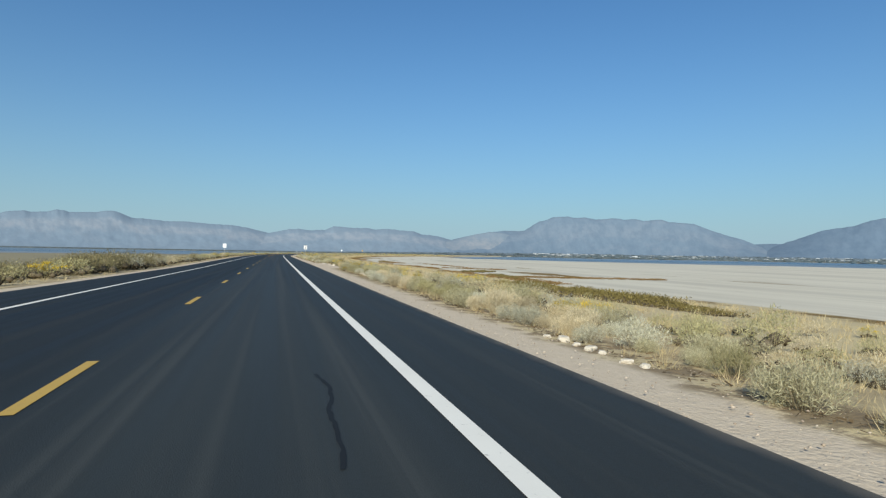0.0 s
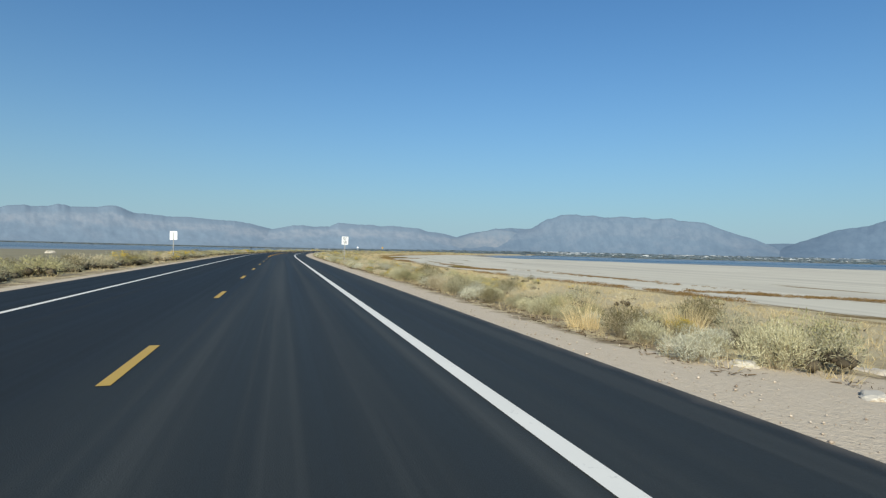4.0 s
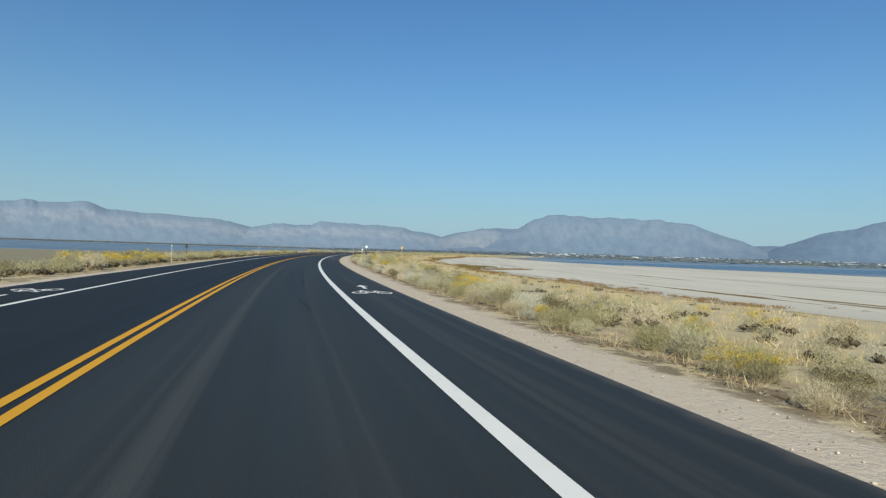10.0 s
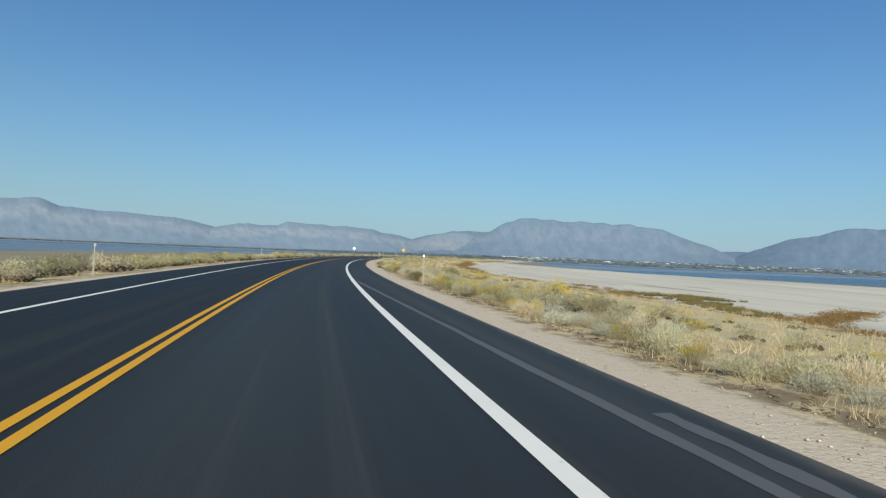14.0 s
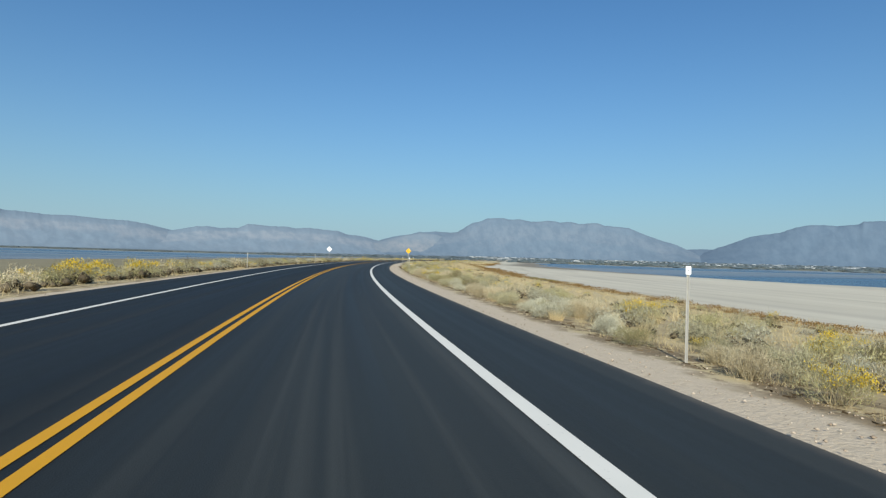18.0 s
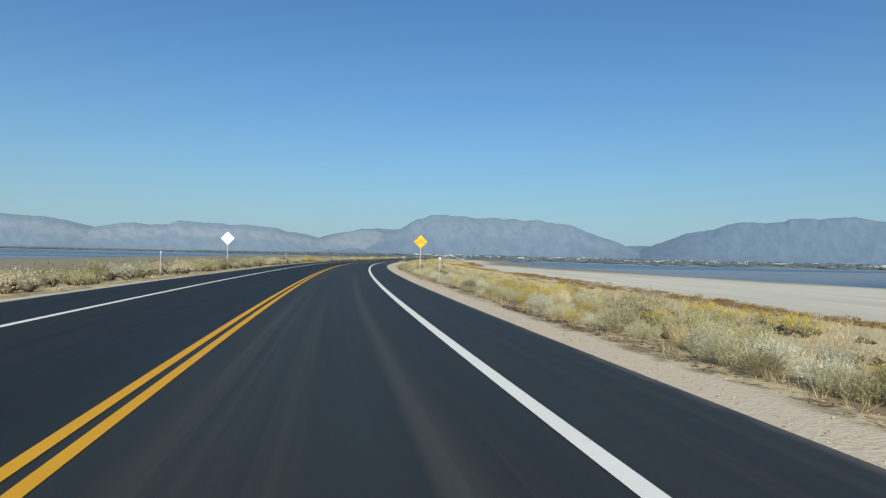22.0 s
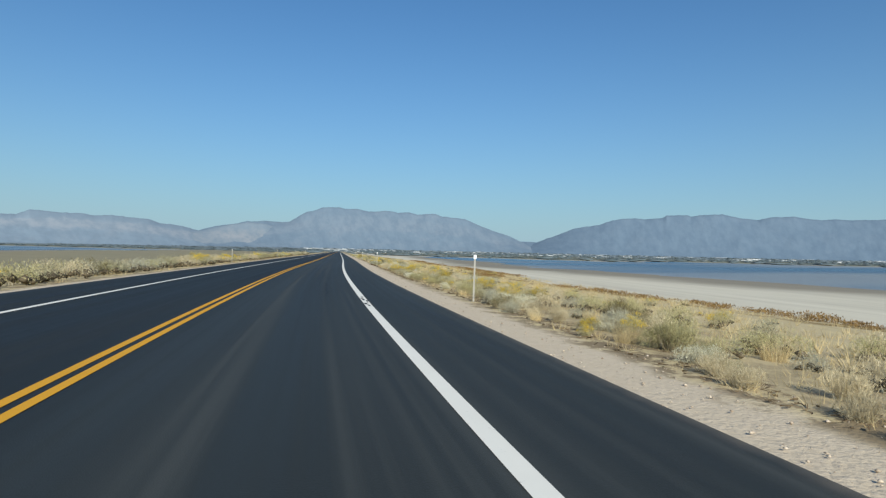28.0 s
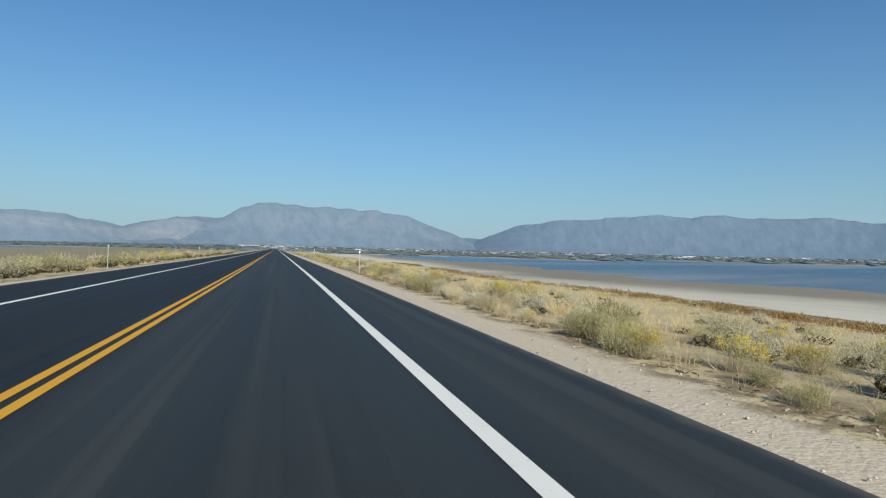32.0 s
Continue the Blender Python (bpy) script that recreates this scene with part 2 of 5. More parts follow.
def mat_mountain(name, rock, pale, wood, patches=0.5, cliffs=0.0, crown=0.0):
    """Far slopes with blue air haze mixed into their colours: gullied rock, woods on the crown, pale outcrops and a
    cliff band.
    """
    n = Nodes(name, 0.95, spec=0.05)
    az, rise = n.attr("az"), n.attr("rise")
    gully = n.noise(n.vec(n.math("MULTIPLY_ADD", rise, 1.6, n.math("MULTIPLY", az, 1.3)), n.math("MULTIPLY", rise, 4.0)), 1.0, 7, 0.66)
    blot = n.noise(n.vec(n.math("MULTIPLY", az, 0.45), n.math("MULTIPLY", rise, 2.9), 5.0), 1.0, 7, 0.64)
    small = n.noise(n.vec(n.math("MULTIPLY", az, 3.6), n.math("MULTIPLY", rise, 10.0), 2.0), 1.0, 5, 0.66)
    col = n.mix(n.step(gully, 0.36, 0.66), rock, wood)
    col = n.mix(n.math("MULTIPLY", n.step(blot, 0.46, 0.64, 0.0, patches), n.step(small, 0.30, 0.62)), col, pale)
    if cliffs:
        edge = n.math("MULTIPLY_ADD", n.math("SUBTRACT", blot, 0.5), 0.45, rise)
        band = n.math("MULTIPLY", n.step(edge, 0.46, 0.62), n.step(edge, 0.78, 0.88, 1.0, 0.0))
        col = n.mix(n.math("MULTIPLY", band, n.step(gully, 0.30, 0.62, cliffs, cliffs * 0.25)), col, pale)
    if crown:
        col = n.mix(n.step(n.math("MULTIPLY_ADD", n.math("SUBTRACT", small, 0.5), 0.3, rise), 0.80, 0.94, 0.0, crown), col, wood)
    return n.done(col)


def mat_plain(name, color, rough=0.6, metal=0.0, var=0.15, scale=3.0, spec=0.4):
    n = Nodes(name, rough, metal, spec)
    p = n.own()
    v = n.noise(p, scale, 5, 0.65)
    col = n.mix(v, tuple(c * (1 - var) for c in color), tuple(min(1, c * (1 + var)) for c in color))
    col = n.scale(col, n.math("MULTIPLY_ADD", n.noise(p, scale * 9, 3), 0.2, 0.9))
    return n.done(col, n.step(v, 0.3, 0.7, rough - 0.08, rough + 0.1))


def mat_leaf(name, low, high, var=0.22, thin=0.3):
    """Leaves, stems and chips, each of its own shade; a share of the light passes through thin ones."""
    n = Nodes(name, 0.85, spec=0.12)
    mixed = n.scale(n.mix(n.island(), low, high), n.math("MULTIPLY_ADD", n.random(), var * 2, 1 - var))
    n.done(mixed)
    if thin:
        glow = n.t.nodes.new("ShaderNodeBsdfTranslucent")
        both = n.t.nodes.new("ShaderNodeMixShader")
        both.inputs[0].default_value = thin
        n.link(mixed, glow.inputs["Color"])
        n.link(n.bsdf.outputs[0], both.inputs[1])
        n.link(glow.outputs[0], both.inputs[2])
        n.link(both.outputs[0], n.t.nodes["Material Output"].inputs["Surface"])
    return n.mat


ASPHALT, GROUND, WATER = mat_asphalt(), mat_ground(), mat_water()
WHITE_LINE = mat_paint("white_road_paint", (0.80, 0.77, 0.69), 0.45)
YELLOW_LINE = mat_paint("yellow_road_paint", (0.68, 0.34, 0.022), 0.35)

WORN_YELLOW = mat_paint("worn_yellow_road_paint", (0.50, 0.33, 0.085), 0.7)

# ---- the line of the road ----
STEP = 2.0
S_GRID = np.arange(-80, 2600, STEP)
k = 9
heads = np.radians(np.convolve(np.pad(np.interp(S_GRID, LINE_S, LINE_H), k, mode="edge"), np.ones(2 * k + 1) / (2 * k + 1), "valid"))
half = (heads[1:] + heads[:-1]) / 2
line_x = np.concatenate([[0], np.cumsum(np.sin(half) * STEP)])
line_y = np.concatenate([[0], np.cumsum(np.cos(half) * STEP)])
zero = int(80 / STEP)
line_x += LINE_START[0] - line_x[zero]
line_y += LINE_START[1] - line_y[zero]


def along(s, lat=0.0):
    """East, north and heading (radians) at s metres along the right edge line, lat metres to its right."""
    x, y, h = np.interp(s, S_GRID, line_x), np.interp(s, S_GRID, line_y), np.interp(s, S_GRID, heads)
    return x + lat * np.cos(h), y - lat * np.sin(h), h


def road_coords(x, y):
    """The run and the offset of points, by the nearest point of the line."""
    run, lat = np.empty(len(x)), np.empty(len(x))
    cx, cy, cs, ch = line_x[::4], line_y[::4], S_GRID[::4], heads[::4]
    for i in range(0, len(x), 4000):
        d = (x[i:i + 4000, None] - cx) ** 2 + (y[i:i + 4000, None] - cy) ** 2
        j = d.argmin(1)
        dx, dy, h = x[i:i + 4000] - cx[j], y[i:i + 4000] - cy[j], ch[j]
        run[i:i + 4000] = cs[j] + dx * np.sin(h) + dy * np.cos(h)
        side = dx * np.cos(h) - dy * np.sin(h)
        lat[i:i + 4000] = np.where(side < 0, -1, 1) * np.sqrt(np.maximum(d.min(1) - (dx * np.sin(h) + dy * np.cos(h)) ** 2, 0))
    return run, lat


def cant(s, lat):
    """Rise of the road surface from its cross slope."""
    return -np.interp(s, CANT_S, CANT) * (np.clip(lat, -10.5, 3.0) + 1.9)


def wave(v, seed):
    """A smooth wandering between about -1 and 1."""
    return (np.sin(v / 17.0 + seed) + 0.7 * np.sin(v / 41.0 + 2.1 * seed) + 0.5 * np.sin(v / 7.3 + 3.7 * seed)) / 2.2


def bank_edge(run):
    return np.interp(run, [0, 120, 180, 300, 620, 800], [26, 29, 28, 26, 24.5, 26]) + 3.0 * wave(run, 1.0)


def shore_right(run):
    return np.interp(run, [-200, 200, 310, 400, 470, 530, 590, 655, 700, 800, 1400], [600, 320, 186, 130, 94, 76, 60, 52, 40, 46, 80]) + 4 * wave(run * 0.4, 2.0)


def shore_left(run):
    return np.interp(run, [-200, 300, 390, 500, 610, 900, 1400], [210, 135, 82, 95, 102, 150, 200]) + 8 * wave(run * 0.4, 5.0)


def ground_z(run, lat):
    r = np.maximum(lat - EDGE_R, EDGE_L - lat)
    reach = np.where(lat > -4, bank_edge(run) - EDGE_R, 12.0 + 3 * wave(run, 4.0))
    z = np.interp(r, [-9, -0.4, 0.0, 2.4, 6.0], [-0.30, -0.10, -0.07, -0.22, -0.42])
    z = z + cant(run, lat) * np.interp(r, [0, 9], [1, 0])
    z = z - 1.15 * np.clip((r - 6) / np.maximum(reach - 6, 1), 0, 1)
    shore = np.where(lat > -4, shore_right(run) - lat, shore_left(run) + lat)
    z = z + np.where(r > 8, 0.035 * wave(run * 3 + lat * 2, 0.3) * wave(lat * 3 - run, 7.0), 0)
    bar = wave(lat * 1.7 + 9 * wave(run * 0.3, 3.0), 9.0) + 0.6 * wave(lat * 3.1 + 7 * wave(run * 0.5, 6.0), 2.0)
    z = z + np.where(r > 20, 0.06 * bar * np.interp(np.abs(shore), [0, 25, 70], [1, 0.8, 0]), 0)
    z = z - np.where(r > 8, np.clip((25 - shore) / 25 * 0.09, 0, 0.5), 0)
    return z, shore


WATER_Z = -1.66


def link_mesh(name, verts, faces, material, parent=None, smooth=False):
    me = bpy.data.meshes.new(name)
    me.from_pydata([tuple(v) for v in verts], [], [tuple(f) for f in faces])
    if smooth:
        me.polygons.foreach_set("use_smooth", [True] * len(me.polygons))
    for m in material if isinstance(material, (list, tuple)) else [material]:
        me.materials.append(m)
    ob = new(name, me)
    ob.parent = parent
    return ob


def grid_faces(rows, cols):
    i = np.arange(rows * cols).reshape(rows, cols)
    return np.stack([i[:-1, :-1], i[:-1, 1:], i[1:, 1:], i[1:, :-1]], -1).reshape(-1, 4).tolist()


def set_attr(ob, name, values):
    a = ob.data.attributes.new(name, "FLOAT", "POINT")
    a.data.foreach_set("value", np.asarray(values, dtype=np.float32))


def spread(lo, hi, step, far, grow=1.22):
    """Even steps between lo and hi, then growing ones out to far on both sides."""
    mid, out = list(np.arange(lo, hi + step, step)), []
    d, v = step, 0.0
    while v < far:
        d *= grow
        v += d
        out.append(v)
    return np.array([lo - o for o in reversed(out)] + mid + [mid[-1] + o for o in out])


# ---- ground, water, road ----
gx, gy = spread(-60, 480, 3.0, 6000), spread(-30, 820, 3.0, 6000)
xx, yy = np.meshgrid(gx, gy)
fx, fy = xx.ravel(), yy.ravel()
g_run, g_lat = road_coords(fx, fy)
g_z, g_shore = ground_z(g_run, g_lat)
g_far = np.hypot(fx - 100, fy - 300)
g_z = np.where(g_far > 3200, np.maximum(g_z, -2.2), g_z)
ground = link_mesh("ground", np.stack([fx, fy, g_z], 1), grid_faces(len(gy), len(gx)), GROUND, smooth=True)
for key, val in (("lat", g_lat), ("run", g_run), ("shore", np.clip(g_shore, -300, 300)), ("bank", np.where(g_lat > -4, g_lat - bank_edge(g_run), -g_lat - 22.0 - 3 * wave(g_run, 4.0)))):
    set_attr(ground, key, val)
tagged(ground, "dry roadside earth running out to pale salt flats", "ground", kind="structure")
water = link_mesh("water", [(-6500, -6500, WATER_Z), (6500, -6500, WATER_Z), (6500, 6500, WATER_Z), (-6500, 6500, WATER_Z)], [(0, 1, 2, 3)], WATER)
tagged(water, "calm blue lake water beyond the salt flats", "water", kind="structure")


def strip(name, s0, s1, a, b, z, material, step=2.0, parent=None, across=1, thick=0.0, yellow=False):
    """A band that follows the road from s0 to s1, between the offsets a and b from the edge line, or from the middle of the yellow lines."""
    n = max(2, int(round((s1 - s0) / step)) + 1)
    ss = np.linspace(s0, s1, n)
    lats = list(np.linspace(a, b, across + 1))
    cols = [(l, z) for l in lats]
    if thick:
        cols = [(lats[0] - 0.10, z - thick)] + cols + [(lats[-1] + 0.10, z - thick)]
    verts, lat_v, run_v = [], [], []
    for s in ss:
        for l, zz in cols:
            l = l - np.interp(s, YELLOW_S, YELLOW_L) if yellow else l
            x, y, _ = along(s, l)
            verts.append((x, y, zz + cant(s, l)))
            lat_v.append(l)
            run_v.append(s)
    f = [(q[0], q[1], q[2], q[3]) for q in grid_faces(n, len(cols))]
    ob = link_mesh(name, verts, f, material, parent)
    set_attr(ob, "lat", lat_v)
    set_attr(ob, "run", run_v)
    return ob


road = strip("road", -70, 2500, EDGE_L, EDGE_R, 0.0, ASPHALT, 4.0, across=8, thick=0.12)
tagged(road, "fresh dark asphalt road with pale tyre streaks", "road", kind="structure")
DASH_END = 173.0
strip("edge_line", -70, 2500, -0.095, 0.095, 0.006, WHITE_LINE, parent=road)
strip("edge_line", -70, 2500, -LANE_W - 0.08, -LANE_W + 0.08, 0.006, WHITE_LINE, parent=road)
for off in (-0.119, 0.119):
    strip("yellow_line", DASH_END, 2500, off - 0.064, off + 0.064, 0.006, YELLOW_LINE, parent=road, yellow=True)
for s in (-50.1, -38.9, -27.7, -16.5, -5.2, 6.0, 17.2, 28.3, 39.3, 50.4, 63.1, 74.1, 85.3, 96.4, 107.4, 118.5, 129.9, 140.9, 152.5, 162.6):
    strip("yellow_dash", s, s + 2.65, -3.855, -3.71, 0.006, WORN_YELLOW, parent=road)

# ---- mountains ----


def reach(az):
    return np.interp(az, [-30, -13, 0, 12, 25, 37, 54, 75], [5300, 5300, 5200, 5050, 5050, 5200, 5600, 5900])


def mountain_range(label, crest, material, back=0.0, deep=700, rough=1.0, seed=0.0):
    """A range seen over the lake. crest: bearing in degrees from the middle of the drive and height of the skyline in metres."""
    az0, az1 = crest[0][0], crest[-1][0]
    n, m = int((az1 - az0) * 12), 29
    top_at = int(m * 0.86)
    ca, chh = [c[0] for c in crest], [c[1] for c in crest]
    verts, az_v, rise_v = [], [], []
    fold = lambda x, y, k: 1 - 2.4 * abs(noise.noise(Vector((x, y, seed + k))))
    for i in range(n + 1):
        a = az0 + (az1 - az0) * i / n
        top = float(np.interp(a, ca, chh))
        broad = float(np.interp(a + np.arange(-3, 3.1, 0.5), ca, chh).mean())
        jag = min(top * 0.02, 3) * noise.fractal(Vector((a * 2.3 + seed, 0.0, 1.0)), 0.8, 2.1, 5)
        r0, q = reach(a) - 290 * math.cos(radians(a)) + back, radians(a)
        sq, cq = math.sin(q), math.cos(q)
        for j in range(m + 1):
            if j <= top_at:
                u = j / top_at
                bend = 0.9 * noise.noise(Vector((a * 0.3, u * 1.3, seed)))
                spur = fold(a * 0.8 + 0.9 * u + bend, u * 1.1, 1.0) + 0.35 * fold(a * 1.9 - 1.1 * u + bend, u * 2.0, 3.0) + 0.10 * fold(a * 4.3 + 0.8 * u + 2 * bend, u * 3.6, 6.0)
                d = -deep * (1 - u) - rough * 2.6 * spur * u * (1 - u) * 3
                h = (broad + (top - broad) * u ** 5) * u ** 1.2 + top * 0.016 * u * (1 - u) * 4 * noise.fractal(Vector((a * 0.8, u * 3, seed)), 0.9, 2.0, 4) + jag * u ** 8
            else:
                u = (j - top_at - 1) / (m - top_at - 1)
                d = 300 * u
                h = (top + jag) * (1 - 0.5 * u)
                u = 1.0
            verts.append((8 + sq * (r0 + d), 290 + cq * (r0 + d), h if j else -6))
            az_v.append(a)
            rise_v.append(u)
    ob = link_mesh("mountain_range", verts, [tuple(reversed(f)) for f in grid_faces(n + 1, m + 1)], material, smooth=True)
    set_attr(ob, "az", az_v)
    set_attr(ob, "rise", rise_v)
    return tagged(ob, label, "mountain", kind="structure")


# these base colours carry the blue of distance haze
MT_A = mat_mountain("hazed_blue_rock", (0.164, 0.220, 0.278), (0.242, 0.272, 0.310), (0.140, 0.192, 0.250), 0.3, 0.3)
MT_B = mat_mountain("hazed_pale_rock", (0.206, 0.266, 0.324), (0.290, 0.312, 0.342), (0.174, 0.228, 0.284), 0.2, 0.7, 0.85)
MT_C = mat_mountain("hazed_dark_rock", (0.140, 0.194, 0.254), (0.172, 0.220, 0.274), (0.118, 0.168, 0.228), 0.25)
MT_D = mat_mountain("hazed_pale_foothill", (0.232, 0.264, 0.298), (0.288, 0.300, 0.320), (0.176, 0.226, 0.276), 0.7, 0.0, 0.7)
mountain_range("long pale rocky mountain ridge tinted with blue haze", [(-60, 230), (-40, 262), (-27, 228), (-22.7, 236), (-22.2, 252), (-21.1, 263), (-20.7, 254), (-19.5, 262), (-18.9, 279), (-18.4, 278), (-17.9, 266), (-16.0, 273), (-15.2, 288), (-14.6, 290), (-14.1, 276), (-13.2, 241), (-11.8, 236), (-10.2, 223), (-8.8, 227), (-7.8, 220), (-6.3, 211), (-4.7, 208), (-3.3, 190), (-2.2, 168), (-0.8, 140), (1, 110), (4, 40)], MT_B, 0, seed=1.0)
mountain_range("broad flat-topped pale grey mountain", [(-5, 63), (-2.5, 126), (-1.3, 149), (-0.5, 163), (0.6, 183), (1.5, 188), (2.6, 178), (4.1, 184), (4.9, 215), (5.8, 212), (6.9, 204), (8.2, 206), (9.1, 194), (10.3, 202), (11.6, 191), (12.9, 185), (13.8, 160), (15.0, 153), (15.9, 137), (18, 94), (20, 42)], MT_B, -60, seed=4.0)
mountain_range("large haze-blue mountain with a rocky summit", [(16, 100), (17.0, 132), (17.7, 150), (18.5, 165), (19.5, 177), (20.5, 201), (21.0, 198), (22.0, 208), (23.5, 202), (24.1, 208), (24.5, 231), (25.5, 284), (26.3, 300), (26.9, 324), (28.3, 331), (28.9, 320), (29.9, 325), (30.9, 310), (31.9, 312), (32.4, 321), (33.2, 317), (33.6, 309), (34.6, 317), (35.4, 300), (36.1, 308), (37.0, 312), (37.6, 294), (39.3, 284), (39.8, 280), (41.2, 229), (41.9, 208), (42.6, 187), (43.8, 158), (44.7, 120), (45.8, 80), (48, 20)], MT_A, -20, seed=8.0)
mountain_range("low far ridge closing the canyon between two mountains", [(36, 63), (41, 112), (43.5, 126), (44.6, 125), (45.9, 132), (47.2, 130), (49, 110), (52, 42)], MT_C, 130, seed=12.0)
mountain_range("long dark mountain wall tinted with blue haze, with folded slopes", [(43, 12), (45, 60), (46.2, 106), (47.2, 144), (48.2, 178), (49.6, 233), (50.4, 250), (51.8, 270), (53.0, 315), (54.0, 334), (54.9, 334), (55.6, 327), (56.4, 333), (57.2, 341), (57.5, 362), (59.2, 367), (59.5, 356), (60.3, 369), (61.9, 377), (62.6, 361), (63.5, 344), (64.6, 333), (65.5, 355), (67.2, 362), (68.0, 346), (69.2, 334), (70.0, 342), (70.8, 335), (72.8, 337), (73.5, 345), (74.7, 346), (75.4, 330), (76.3, 321), (77.4, 300), (84, 330), (95, 262), (110, 210)], MT_C, 0, rough=1.3, seed=15.0)
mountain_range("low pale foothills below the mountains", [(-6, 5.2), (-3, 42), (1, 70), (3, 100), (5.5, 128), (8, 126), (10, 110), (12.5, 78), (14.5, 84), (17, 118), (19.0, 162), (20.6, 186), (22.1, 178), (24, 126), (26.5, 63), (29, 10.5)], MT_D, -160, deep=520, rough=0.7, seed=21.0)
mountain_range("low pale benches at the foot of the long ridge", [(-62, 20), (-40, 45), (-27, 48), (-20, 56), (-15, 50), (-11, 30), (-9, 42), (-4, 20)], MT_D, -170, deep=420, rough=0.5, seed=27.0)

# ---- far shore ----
# soil and tree tones have bluish distance haze mixed in
FAR_SOIL = mat_plain("hazed_shore_soil", (0.160, 0.195, 0.212), 0.9, var=0.35, scale=0.01)
FAR_TREES = mat_leaf("hazed_tree_crowns", (0.082, 0.112, 0.120), (0.145, 0.178, 0.196), thin=0.0)
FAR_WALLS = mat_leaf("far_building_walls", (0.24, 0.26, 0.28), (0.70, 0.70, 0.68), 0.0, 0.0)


def shore_rise(a):
    """Height of the far land over the lake, by its bearing."""
    return np.interp(a, [-60, -8, 4, 14, 24, 60, 110], [5, 5, 7, 13, 19, 21, 20])


def far_ground(a, d):
    """Height at bearing a, d metres behind the far waterline."""
    return -1.9 + shore_rise(a) * min(1.0, max(0.0, d / 520.0)) ** 1.3


def far_line(a):
    return reach(a) - 1330


verts = []
for a in np.arange(-70, 115, 0.5):
    for d in (-60, 0, 60, 150, 260, 380, 520, 680):
        r = far_line(a) + d
        verts.append((math.sin(radians(a)) * r, math.cos(radians(a)) * r, far_ground(a, d) + (0.0 if d < 1 else 0.6 * math.sin(a * 9 + d))))
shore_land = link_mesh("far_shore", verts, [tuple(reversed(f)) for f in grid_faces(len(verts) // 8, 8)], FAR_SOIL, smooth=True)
tagged(shore_land, "low far shore with fields under the mountains", "shore", kind="structure")

BEACH = mat_plain("far_beach_sand", (0.36, 0.33, 0.27), 0.9, var=0.3, scale=0.004)
MARSH = mat_plain("far_marsh_grass", (0.15, 0.15, 0.105), 0.9, var=0.4, scale=0.006)


def bar_start(a):
    """Distance of the near rim of the far flats, by bearing."""
    return np.interp(a, [-8, 12, 40], [1300, 930, 720]) * (1 + 0.14 * math.sin(a / 7.0) + 0.07 * math.sin(a / 2.3) + 0.035 * math.sin(a * 1.9))


verts = []
for a in np.arange(-70, 115, 0.5):
    for q, z in ((0, -1.85), (1, -1.52), (2, -1.4), (3, -1.35)):
        r0 = bar_start(a)
        r = r0 + (far_line(a) + 120 - r0) * (0, 0.05, 0.5, 1.0)[q]
        verts.append((math.sin(radians(a)) * r, 250 + math.cos(radians(a)) * r, z))
beach = link_mesh("far_beach", verts, [tuple(reversed(f)) for f in grid_faces(len(verts) // 4, 4)], [BEACH, MARSH], smooth=True)
beach.data.polygons.foreach_set("material_index", [0 if i % 3 == 0 else 1 for i in range(len(beach.data.polygons))])
tagged(beach, "flat marsh with a thin pale sand rim before the far shore", "beach", kind="structure")

rng = np.random.default_rng(5)
OCTA_V = [(1, 0, 0), (-1, 0, 0), (0, 1, 0), (0, -1, 0), (0, 0, 1), (0, 0, -1)]
OCTA_F = [(0, 2, 4), (2, 1, 4), (1, 3, 4), (3, 0, 4), (2, 0, 5), (1, 2, 5), (3, 1, 5), (0, 3, 5)]


def join_mesh(name, verts, faces, material, mats=None, smooth=False):
    """One mesh out of big arrays of points and triangles or quads."""
    verts, faces = np.asarray(verts, dtype=np.float32), np.asarray(faces, dtype=np.int32)
    me = bpy.data.meshes.new(name)
    n, c = faces.shape
    me.vertices.add(len(verts))
    me.vertices.foreach_set("co", verts.ravel())
    me.loops.add(n * c)
    me.loops.foreach_set("vertex_index", faces.ravel())
    me.polygons.add(n)
    me.polygons.foreach_set("loop_start", np.arange(0, n * c, c, dtype=np.int32))
    for m in material if isinstance(material, (list, tuple)) else [material]:
        me.materials.append(m)
    if mats is not None:
        me.polygons.foreach_set("material_index", np.asarray(mats, dtype=np.int32))
    me.update(calc_edges=True)
    me.validate()
    return me


